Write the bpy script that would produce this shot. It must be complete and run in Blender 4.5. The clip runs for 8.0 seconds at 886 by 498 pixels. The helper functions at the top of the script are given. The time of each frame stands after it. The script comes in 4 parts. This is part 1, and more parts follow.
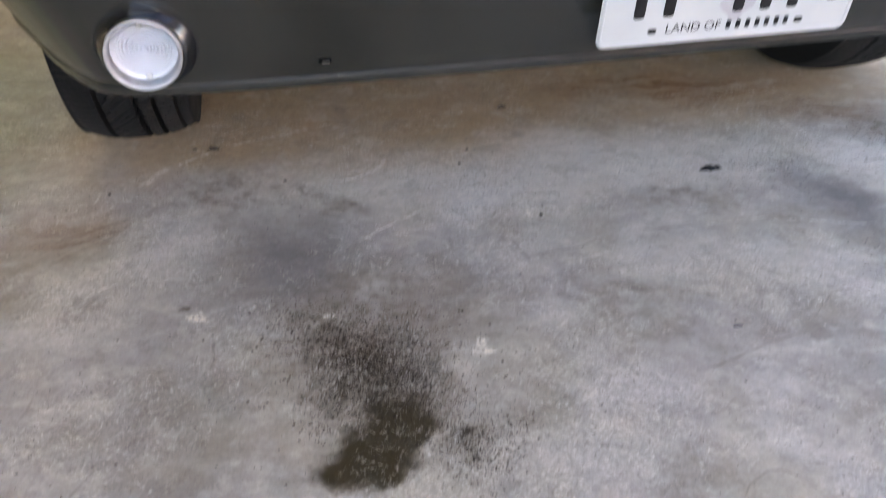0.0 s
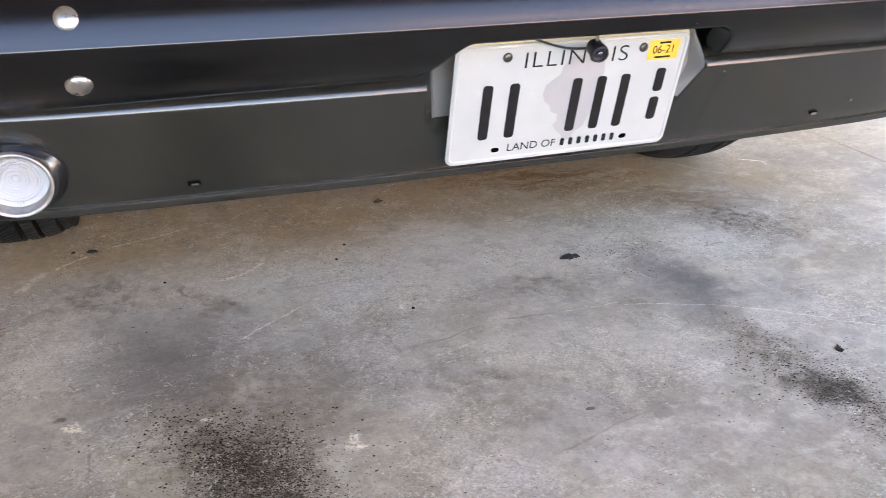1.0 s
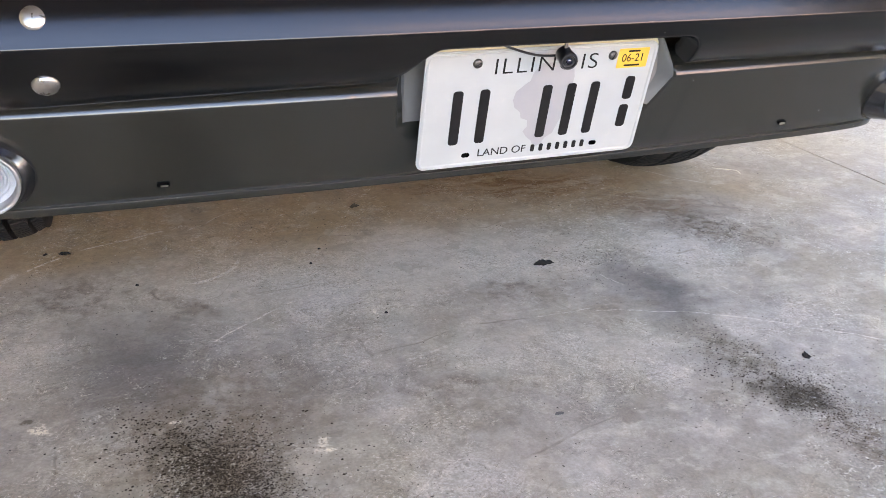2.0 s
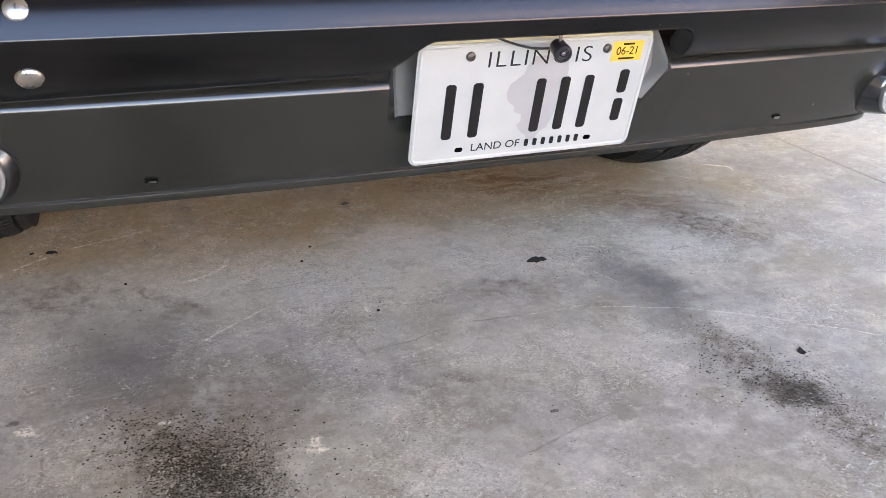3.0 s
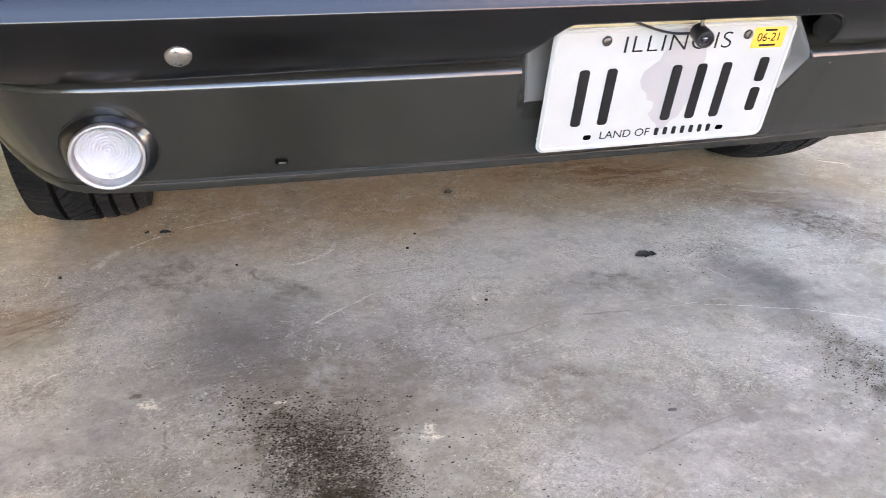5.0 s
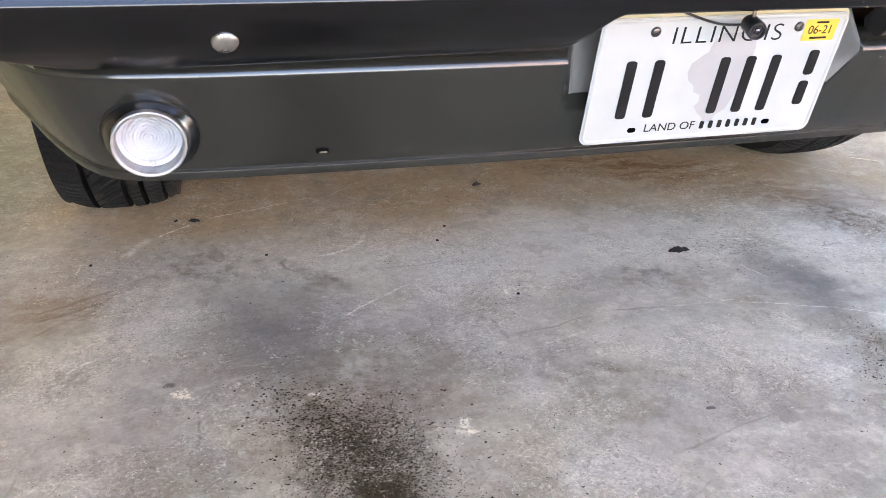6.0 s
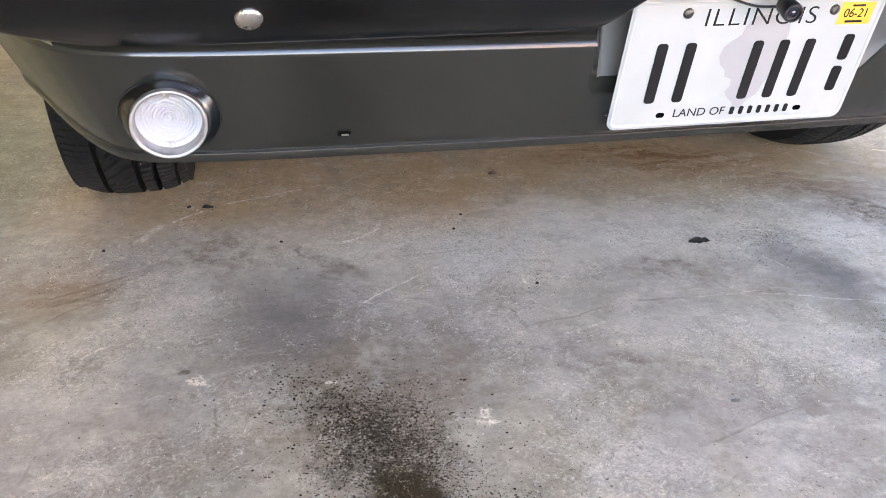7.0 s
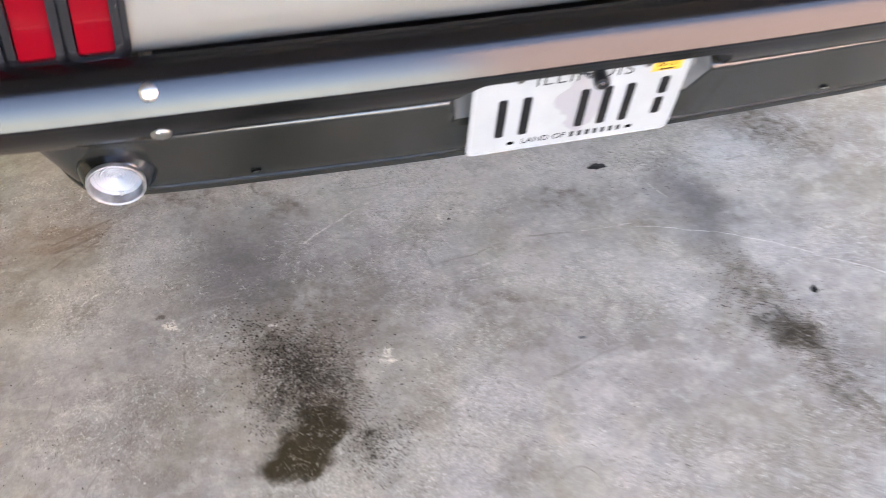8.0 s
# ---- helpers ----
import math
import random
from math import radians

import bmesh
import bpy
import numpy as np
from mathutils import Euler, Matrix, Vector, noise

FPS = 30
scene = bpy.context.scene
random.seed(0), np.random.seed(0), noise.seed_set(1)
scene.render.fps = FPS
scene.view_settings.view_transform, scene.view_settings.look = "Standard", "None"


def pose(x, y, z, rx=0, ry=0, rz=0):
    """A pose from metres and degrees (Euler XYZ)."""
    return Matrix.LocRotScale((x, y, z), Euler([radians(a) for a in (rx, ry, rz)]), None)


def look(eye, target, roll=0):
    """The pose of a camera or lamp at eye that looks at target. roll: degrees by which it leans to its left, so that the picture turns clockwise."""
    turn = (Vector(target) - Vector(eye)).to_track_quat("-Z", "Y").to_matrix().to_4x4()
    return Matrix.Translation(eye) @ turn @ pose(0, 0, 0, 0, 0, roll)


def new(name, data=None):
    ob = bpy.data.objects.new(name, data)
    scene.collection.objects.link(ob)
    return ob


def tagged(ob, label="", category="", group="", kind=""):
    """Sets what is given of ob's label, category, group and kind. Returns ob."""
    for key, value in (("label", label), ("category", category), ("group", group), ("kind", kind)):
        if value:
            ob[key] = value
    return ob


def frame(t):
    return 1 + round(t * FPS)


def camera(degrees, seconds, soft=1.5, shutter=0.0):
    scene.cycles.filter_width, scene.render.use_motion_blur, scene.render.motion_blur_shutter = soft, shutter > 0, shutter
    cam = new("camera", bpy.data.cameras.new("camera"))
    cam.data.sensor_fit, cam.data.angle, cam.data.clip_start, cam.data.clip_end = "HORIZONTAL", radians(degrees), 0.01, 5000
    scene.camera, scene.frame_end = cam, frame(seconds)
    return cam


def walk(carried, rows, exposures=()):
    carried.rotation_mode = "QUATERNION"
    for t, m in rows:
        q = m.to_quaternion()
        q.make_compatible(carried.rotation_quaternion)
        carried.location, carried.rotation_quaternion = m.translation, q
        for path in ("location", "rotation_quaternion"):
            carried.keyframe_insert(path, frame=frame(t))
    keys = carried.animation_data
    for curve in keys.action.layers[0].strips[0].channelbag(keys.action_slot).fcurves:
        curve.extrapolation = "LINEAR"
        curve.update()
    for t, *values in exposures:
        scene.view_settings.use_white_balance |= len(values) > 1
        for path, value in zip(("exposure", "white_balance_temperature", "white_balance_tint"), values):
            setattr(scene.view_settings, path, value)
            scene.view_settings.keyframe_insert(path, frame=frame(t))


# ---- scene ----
cam = camera(56.0, 8.0, soft=0.5, shutter=0.4)
EXPOSURES = [(0.0, 4.34, 8450, 26), (0.5, 4.63, 8650, 26), (1.0, 4.56, 9100, 26), (1.5, 4.44, 9100, 26), (4.0, 4.48, 9150, 26), (5.0, 4.73, 9050, 26), (6.5, 4.74, 8900, 26), (8.0, 4.68, 8900, 26)]
PATH = [
    (0, (-0.513, -0.8, 0.616), (-0.13, 0.881, -0.397), -1.0),
    (0.1, (-0.515, -0.803, 0.626), (-0.11, 0.905, -0.333), -0.6),
    (0.2, (-0.513, -0.808, 0.637), (-0.092, 0.92, -0.277), -0.7),
    (0.3, (-0.513, -0.812, 0.646), (-0.078, 0.924, -0.247), -1.2),
    (0.4, (-0.509, -0.815, 0.657), (-0.055, 0.921, -0.226), -2.1),
    (0.5, (-0.504, -0.818, 0.665), (-0.006, 0.91, -0.21), -2.3),
    (1, (-0.486, -0.857, 0.687), (0.149, 0.83, -0.179), 0.6),
    (1.5, (-0.475, -0.87, 0.688), (0.187, 0.813, -0.166), 1.5),
    (3, (-0.472, -0.857, 0.677), (0.224, 0.813, -0.174), 1.7),
    (3.5, (-0.487, -0.852, 0.672), (0.19, 0.823, -0.186), 1.7),
    (4, (-0.501, -0.854, 0.676), (0.146, 0.828, -0.19), 1.8),
    (4.5, (-0.509, -0.84, 0.675), (0.083, 0.86, -0.195), 1.4),
    (5, (-0.523, -0.826, 0.664), (0.004, 0.895, -0.208), 1.1),
    (6.5, (-0.56, -0.798, 0.651), (-0.068, 0.923, -0.242), 1.6),
    (7, (-0.565, -0.787, 0.641), (-0.083, 0.931, -0.263), 1.8),
    (7.5, (-0.529, -0.774, 0.708), (-0.097, 0.862, -0.358), 1.4),
    (7.6, (-0.507, -0.784, 0.757), (-0.094, 0.802, -0.39), 1.3),
    (7.7, (-0.484, -0.799, 0.828), (-0.092, 0.732, -0.398), 0.6),
    (7.8, (-0.463, -0.820, 0.901), (-0.083, 0.670, -0.378), 0.45),
    (7.9, (-0.438, -0.847, 0.978), (-0.073, 0.604, -0.350), 0.3),
    (8, (-0.415, -0.879, 1.049), (-0.055, 0.535, -0.318), 0.2),
]
walk(cam, [(t, look(eye, target, roll)) for t, eye, target, roll in PATH], EXPOSURES)

# ---------------------------------------------------------------- light
SUN_ELEV, SUN_AZ = radians(35.0), radians(5.0)   # azimuth clockwise from the car's nose (+y)
world = bpy.data.worlds.new("sky")
scene.world = world
world.use_nodes = True
wn, wl = world.node_tree.nodes, world.node_tree.links
sky = wn.new("ShaderNodeTexSky")
sky.sky_type, sky.sun_disc = "NISHITA", False
sky.sun_elevation, sky.sun_rotation = SUN_ELEV, SUN_AZ
sky.air_density, sky.dust_density, sky.ozone_density, sky.altitude = 1.0, 0.1, 5.0, 200
wl.new(sky.outputs[0], wn["Background"].inputs[0])
wn["Background"].inputs[1].default_value = 0.11

sun = new("sun", bpy.data.lights.new("sun", "SUN"))
sun.data.energy, sun.data.angle, sun.data.color = 5.0, radians(0.5), (1.0, 0.92, 0.82)
to_sun = Vector((math.cos(SUN_ELEV) * math.sin(SUN_AZ), math.cos(SUN_ELEV) * math.cos(SUN_AZ), math.sin(SUN_ELEV)))
sun.matrix_world = look(to_sun * 30, (0, 0, 0))


# ---------------------------------------------------------------- materials
class Nodes:
    """Short-hand for building a node material."""

    def __init__(self, name):
        self.mat = bpy.data.materials.new(name)
        self.mat.use_nodes = True
        self.tree = self.mat.node_tree
        self.bsdf = self.tree.nodes["Principled BSDF"]
        self.pos = self.add("ShaderNodeTexCoord").outputs["Object"]
        shift = self.add("ShaderNodeVectorMath", operation="ADD")
        shift.inputs[1].default_value = (13.71, 7.37, 5.13)
        self.put(shift.inputs[0], self.pos)
        self.away = shift.outputs[0]

    def add(self, kind, **values):
        n = self.tree.nodes.new(kind)
        for k, v in values.items():
            setattr(n, k, v)
        return n

    def put(self, socket, value):
        if isinstance(value, bpy.types.NodeSocket):
            self.tree.links.new(value, socket)
        elif isinstance(value, (tuple, list)) and len(value) == 3 and socket.type == "RGBA":
            socket.default_value = (*value, 1)
        else:
            socket.default_value = value

    def set(self, **values):
        for k, v in values.items():
            self.put(self.bsdf.inputs[k.replace("_", " ")], v)
        return self

    def noise(self, scale, detail=4.0, rough=0.55, vec=None, out="Fac"):
        n = self.add("ShaderNodeTexNoise")
        self.put(n.inputs["Vector"], vec or self.away)
        n.inputs["Scale"].default_value = scale
        n.inputs["Detail"].default_value = detail
        n.inputs["Roughness"].default_value = rough
        return n.outputs[out]

    def remap(self, x, a, b, c=0.0, d=1.0, smooth=True):
        n = self.add("ShaderNodeMapRange", interpolation_type="SMOOTHSTEP" if smooth else "LINEAR")
        for k, v in zip(range(5), (x, a, b, c, d)):
            self.put(n.inputs[k], v)
        return n.outputs[0]

    def math(self, op, a, b=0.0):
        n = self.add("ShaderNodeMath", operation=op)
        self.put(n.inputs[0], a)
        self.put(n.inputs[1], b)
        return n.outputs[0]

    def mix(self, fac, a, b, mode="MIX"):
        n = self.add("ShaderNodeMix", data_type="RGBA", blend_type=mode)
        self.put(n.inputs[0], fac)
        self.put(n.inputs[6], a)
        self.put(n.inputs[7], b)
        return n.outputs[2]

    def bump(self, height, strength=0.2, distance=0.001):
        n = self.add("ShaderNodeBump")
        n.inputs["Strength"].default_value = strength
        n.inputs["Distance"].default_value = distance
        self.put(n.inputs["Height"], height)
        self.put(self.bsdf.inputs["Normal"], n.outputs[0])
        return self

    def warp(self, amount, scale, detail=3.0):
        """The place, shaken by noise."""
        n = self.add("ShaderNodeVectorMath", operation="SUBTRACT")
        self.put(n.inputs[0], self.noise(scale, detail, out="Color"))
        n.inputs[1].default_value = (0.5, 0.5, 0.5)
        m = self.add("ShaderNodeVectorMath", operation="MULTIPLY_ADD")
        self.put(m.inputs[0], n.outputs[0])
        m.inputs[1].default_value = (amount, amount, 0)
        self.put(m.inputs[2], self.pos)
        return m.outputs[0]

    def blot(self, vec, x, y, rx, ry, turn=0.0, core=0.3):
        """1 inside an ellipse, fading to 0 at its rim."""
        m = self.add("ShaderNodeMapping", vector_type="TEXTURE")
        self.put(m.inputs["Vector"], vec)
        m.inputs["Location"].default_value = (x, y, 0)
        m.inputs["Rotation"].default_value = (0, 0, radians(turn))
        m.inputs["Scale"].default_value = (rx, ry, 1)
        n = self.add("ShaderNodeTexGradient", gradient_type="SPHERICAL")
        self.put(n.inputs[0], m.outputs[0])
        return self.remap(n.outputs["Fac"], 0.0, 1.0 - core, 0.0, 1.0)


def concrete_floor():
    k = Nodes("concrete_floor")
    near, far, fine = k.warp(0.16, 8.0, 6.0), k.warp(0.30, 3.0, 6.0), k.warp(0.045, 40.0, 4.0)
    ragged, thin = k.warp(0.13, 18.0, 6.0), k.warp(0.030, 9.0)
    cloud, blotch, mid = k.noise(2.2, 6.0, 0.6), k.noise(8.0, 7.0, 0.66), k.noise(30.0, 6.0, 0.72)
    sand, grain = k.noise(90.0, 4.0, 0.7), k.noise(240.0, 3.0, 0.7)
    split, shaken = k.add("ShaderNodeSeparateXYZ"), k.add("ShaderNodeSeparateXYZ")
    k.put(split.inputs[0], far)
    k.put(shaken.inputs[0], thin)
    tx, ty = shaken.outputs[0], shaken.outputs[1]

    def mul(a, b):
        return k.math("MULTIPLY", a, b)

    def cells(scale, out, vec=None):
        n = k.add("ShaderNodeTexVoronoi")
        k.put(n.inputs["Vector"], vec or fine_place)
        n.inputs["Scale"].default_value = scale
        return n.outputs[out]

    fine_place = k.warp(0.006, 130.0, 2.0)

    def specks(scale, density, size=0.42):
        """Single crisp grains, as many of the cells filled as density says."""
        pick = k.add("ShaderNodeSeparateColor")
        k.put(pick.inputs[0], cells(scale, "Color"))
        there = k.math("LESS_THAN", pick.outputs[0], density)
        reach = k.remap(pick.outputs[1], 0.0, 1.0, size * 0.35, size)
        hit = k.remap(k.math("SUBTRACT", reach, cells(scale, "Distance")), -0.03, 0.06)
        return mul(there, hit)

    col = k.mix(k.remap(cloud, 0.33, 0.68), (0.300, 0.288, 0.276), (0.400, 0.394, 0.386))
    col = k.mix(k.remap(blotch, 0.48, 0.68, 0.0, 0.60), col, (0.53, 0.525, 0.52))
    col = k.mix(k.remap(blotch, 0.49, 0.30, 0.0, 0.60), col, (0.215, 0.200, 0.183))
    tint = k.noise(3.1, 5.0, 0.62, near)
    col = k.mix(0.35, col, k.mix(k.remap(tint, 0.38, 0.60), (1.04, 0.99, 0.84), (0.98, 0.97, 1.07)), "MULTIPLY")
    # bleached drags, long in one direction
    for turn, sx, sy, low, strength in ((24, 5.0, 26.0, 0.55, 0.35), (31, 7.0, 85.0, 0.58, 0.45), (-38, 6.0, 75.0, 0.61, 0.40), (4, 5.0, 60.0, 0.58, 0.35)):
        drag = k.add("ShaderNodeMapping")
        k.put(drag.inputs["Vector"], near)
        drag.inputs["Location"].default_value = (turn * 0.37, 4.1, 2.3)
        drag.inputs["Rotation"].default_value = (0, 0, radians(turn))
        drag.inputs["Scale"].default_value = (sx, sy, 1)
        col = k.mix(k.remap(k.noise(1.0, 5.0, 0.7, drag.outputs[0]), low, low + 0.18, 0.0, strength), col, (0.60, 0.595, 0.59))

    def stain(fac, colour, mode="MIX"):
        nonlocal col
        col = k.mix(fac, col, colour, mode)

    def patch(vec, x, y, rx, ry, turn, core, strength, speck=None):
        f = mul(k.blot(vec, x, y, rx, ry, turn, core), strength)
        return mul(f, speck) if speck else f

    def most(*masks):
        best = masks[0]
        for m in masks[1:]:
            best = k.math("MAXIMUM", best, m)
        return best

    def scratch(x, y, half, width, turn, bend, strength):
        """A thin curved scrape: half its length, width, direction, and how far its ends bend away."""
        ca, sa = math.cos(radians(turn)), math.sin(radians(turn))
        u = k.math("ADD", k.math("ADD", mul(tx, ca), mul(ty, sa)), -x * ca - y * sa)
        v = k.math("ADD", k.math("SUBTRACT", mul(ty, ca), mul(tx, sa)), x * sa - y * ca)
        off = k.math("ABSOLUTE", k.math("SUBTRACT", v, mul(mul(u, u), bend / (half * half))))
        line = mul(k.remap(off, width * 0.25, width, 1.0, 0.0), k.remap(k.math("ABSOLUTE", u), half * 0.75, half, 1.0, 0.0))
        return mul(line, strength)

    rusty = k.remap(k.noise(5.0, 5.0, 0.6), 0.3, 0.65, 0.55, 1.0)
    flecks = k.remap(k.noise(48.0, 6.0, 0.78), 0.42, 0.62, 0.2, 1.0)
    worn = k.remap(k.noise(60.0, 5.0, 0.8), 0.36, 0.58, 0.15, 1.0)
    streaky = k.add("ShaderNodeMapping")
    k.put(streaky.inputs["Vector"], near)
    streaky.inputs["Rotation"].default_value = (0, 0, radians(-14))
    streaky.inputs["Scale"].default_value = (7.0, 42.0, 1)
    streaks = k.remap(k.noise(1.0, 6.0, 0.75, streaky.outputs[0]), 0.40, 0.62, 0.15, 1.0)

    # lighter, dry concrete behind the tail, brightened further against the tail's shade
    stain(patch(far, -0.08, 0.46, 0.75, 0.22, -4, 0.3, 0.70), (0.575, 0.56, 0.535))
    pale = most(*[patch(near, *row) for row in ((0.52, 0.36, 0.15, 0.24, -15, 0.1, 0.60), (-0.66, 0.33, 0.17, 0.20, 20, 0.1, 0.55), (-0.80, 0.17, 0.20, 0.12, 20, 0.1, 0.50), (0.10, 0.08, 0.34, 0.12, -12, 0.1, 0.45), (-0.18, 0.37, 0.12, 0.08, 20, 0.3, 0.55), (-0.16, 0.20, 0.14, 0.07, 25, 0.2, 0.45))])
    stain(pale, (0.545, 0.545, 0.550))
    # indoor lamplight put into the floor colour, olive on the left, beige right
    stain(patch(far, -1.40, 0.95, 0.70, 0.90, 6, 0.35, 0.85), (0.275, 0.318, 0.265))
    stain(patch(far, 1.35, 1.00, 0.60, 0.60, 0, 0.3, 0.55), (0.40, 0.375, 0.33))
    # brown patch behind the right wheel
    stain(patch(far, 0.74, 0.64, 0.42, 0.30, -20, 0.2, 0.70, rusty), (0.285, 0.238, 0.185))
    # brown grime under the tail, its colour lifted to offset the shade there
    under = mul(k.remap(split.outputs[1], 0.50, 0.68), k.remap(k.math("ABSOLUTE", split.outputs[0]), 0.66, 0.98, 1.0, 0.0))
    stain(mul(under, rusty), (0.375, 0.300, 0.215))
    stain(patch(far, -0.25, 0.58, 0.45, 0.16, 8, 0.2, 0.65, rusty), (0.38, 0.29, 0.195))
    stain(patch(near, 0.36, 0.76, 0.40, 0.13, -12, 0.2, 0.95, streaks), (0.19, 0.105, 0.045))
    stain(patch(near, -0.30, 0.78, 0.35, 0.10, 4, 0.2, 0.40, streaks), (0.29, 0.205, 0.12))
    streaked = most(*[patch(near, *row) for row in ((0.60, 0.56, 0.20, 0.08, -25, 0.1, 0.90), (-0.80, 0.41, 0.13, 0.09, 22, 0.1, 0.65))])
    stain(mul(streaked, streaks), (0.215, 0.148, 0.112))
    stain(patch(far, -0.88, 0.43, 0.20, 0.15, 20, 0.2, 0.60, rusty), (0.268, 0.216, 0.188))
    stain(patch(near, 0.62, 0.44, 0.24, 0.11, -34, 0.1, 0.60, streaks), (0.195, 0.160, 0.132))
    stain(patch(near, 0.52, 0.60, 0.24, 0.08, -18, 0.1, 0.55, streaks), (0.225, 0.170, 0.125))
    stain(patch(fine, -0.415, 0.425, 0.100, 0.026, -52, 0.2, 0.80, worn), (0.195, 0.160, 0.135))
    stain(mul(most(scratch(-0.785, 0.385, 0.060, 0.0050, 30, 0.003, 0.65), scratch(-0.772, 0.392, 0.055, 0.0040, 36, 0.002, 0.60), scratch(-0.760, 0.430, 0.040, 0.0045, 26, 0.0, 0.60), scratch(-0.800, 0.405, 0.050, 0.0035, 28, 0.0, 0.55), scratch(-0.800, 0.350, 0.050, 0.0035, 38, 0.0, 0.50)), worn), (0.150, 0.110, 0.090))
    marks = most(*[patch(ragged, *row) for row in ((-0.60, 0.50, 0.20, 0.14, 25, 0.1, 0.70), (-0.455, 0.467, 0.055, 0.018, -55, 0.1, 0.85), (-0.08, 0.050, 0.15, 0.045, -8, 0.1, 0.70), (0.14, 0.29, 0.16, 0.060, -8, 0.1, 0.65), (-0.78, 0.18, 0.07, 0.06, 40, 0.1, 0.55), (-0.397, 0.390, 0.055, 0.022, -20, 0.1, 0.65))])
    stain(mul(marks, flecks), (0.165, 0.143, 0.125))
    stain(patch(ragged, 0.65, 0.41, 0.21, 0.115, -48, 0.15, 0.95, flecks), (0.125, 0.102, 0.080))
    # flaked skin with crisp edges
    flake = k.noise(13.0, 8.0, 0.62, thin)
    stain(mul(k.remap(flake, 0.575, 0.588), 0.22), (0.56, 0.55, 0.525))
    stain(mul(k.remap(flake, 0.425, 0.412), 0.25), (0.24, 0.225, 0.20))
    # exhaust soot and drips, one trail behind each tail pipe
    stain(most(patch(near, -0.505, 0.28, 0.19, 0.21, 0, 0.0, 0.66), patch(near, 0.37, 0.20, 0.10, 0.22, -6, 0.0, 0.74)), (0.113, 0.111, 0.120))
    grimy = most(*[patch(near, *row) for row in ((-0.43, 0.06, 0.20, 0.22, 10, 0.0, 0.80), (0.36, 0.00, 0.10, 0.14, 0, 0.0, 0.80), (0.400, -0.25, 0.065, 0.19, 4, 0.1, 1.0))])
    stain(mul(grimy, flecks), (0.120, 0.096, 0.072))
    stain(patch(near, -0.40, 0.00, 0.19, 0.22, -10, 0.1, 0.38), (0.215, 0.175, 0.140))
    stain(patch(ragged, -0.432, -0.055, 0.110, 0.135, -8, 0.05, 0.97, flecks), (0.036, 0.028, 0.019))
    stain(patch(ragged, -0.462, 0.015, 0.050, 0.080, 14, 0.05, 0.70, flecks), (0.066, 0.052, 0.038))
    stain(patch(ragged, -0.378, -0.100, 0.055, 0.085, 35, 0.1, 0.65, flecks), (0.105, 0.083, 0.058))
    # wet oil
    oil_a = k.math("MAXIMUM", patch(ragged, -0.452, -0.172, 0.072, 0.050, 8, 0.40, 0.97), patch(ragged, -0.416, -0.132, 0.044, 0.062, -14, 0.35, 0.93))
    oil_b = k.math("MAXIMUM", patch(ragged, 0.384, -0.124, 0.076, 0.052, -30, 0.20, 0.95, k.remap(flecks, 0.2, 0.8, 0.70, 1.0)), patch(ragged, 0.362, -0.085, 0.030, 0.026, 0, 0.2, 0.80, flecks))
    oil_c = patch(ragged, -0.340, -0.176, 0.048, 0.040, 0, 0.1, 0.95, flecks)
    stain(most(oil_a, oil_b, oil_c), (0.041, 0.029, 0.013))
    # pale scrapes and scratches
    scraped = most(*[scratch(*row) for row in (
            (-0.342, 0.508, 0.066, 0.0060, 36, 0.026, 1.0), (-0.335, 0.316, 0.074, 0.0024, 35, -0.003, 0.90),
            (-0.225, 0.380, 0.075, 0.0024, 23, -0.005, 0.60), (-0.500, 0.712, 0.085, 0.0036, 17, -0.003, 0.75),
            (-0.640, 0.645, 0.040, 0.0040, 39, 0.0, 0.85), (-0.706, 0.585, 0.045, 0.0120, 58, 0.0, 0.60),
            (0.175, 0.192, 0.060, 0.0018, -4, -0.002, 0.55), (0.300, 0.155, 0.085, 0.0018, -18, -0.004, 0.75),
            (0.455, 0.080, 0.095, 0.0020, -32, -0.004, 0.75), (0.580, -0.012, 0.070, 0.0024, -39, -0.003, 0.70),
            (0.317, 0.275, 0.035, 0.0022, -72, 0.0, 0.50), (0.497, 0.166, 0.028, 0.0022, -74, 0.0, 0.45),
            (-0.124, 0.290, 0.014, 0.0034, 98, 0.0, 0.90), (-0.760, 0.227, 0.022, 0.0030, 38, 0.0, 0.75),
            (0.755, 0.690, 0.110, 0.0040, -50, 0.010, 0.35), (0.600, 0.600, 0.100, 0.0030, -28, 0.006, 0.28),
            (-0.080, 0.145, 0.050, 0.0040, 15, 0.0, 0.45), (-0.345, 0.755, 0.060, 0.0030, 40, 0.0, 0.45))])
    stain(mul(scraped, worn), (0.66, 0.65, 0.635))
    stain(mul(most(scratch(-0.608, 0.045, 0.034, 0.0030, 80, 0.002, 0.60), scratch(0.526, 0.331, 0.028, 0.0045, -2, 0.0, 0.75), scratch(0.065, 0.199, 0.046, 0.0030, -5, -0.002, 0.65), scratch(0.027, -0.106, 0.090, 0.0026, 13, -0.004, 0.60), scratch(-0.170, 0.190, 0.032, 0.0050, 98, 0.002, 0.60), scratch(-0.092, 0.178, 0.066, 0.0022, 10, 0.003, 0.60), scratch(-0.240, 0.420, 0.060, 0.0030, 2, 0.002, 0.45), scratch(-0.200, 0.240, 0.040, 0.0030, 12, 0.004, 0.55)), worn), (0.19, 0.175, 0.16))
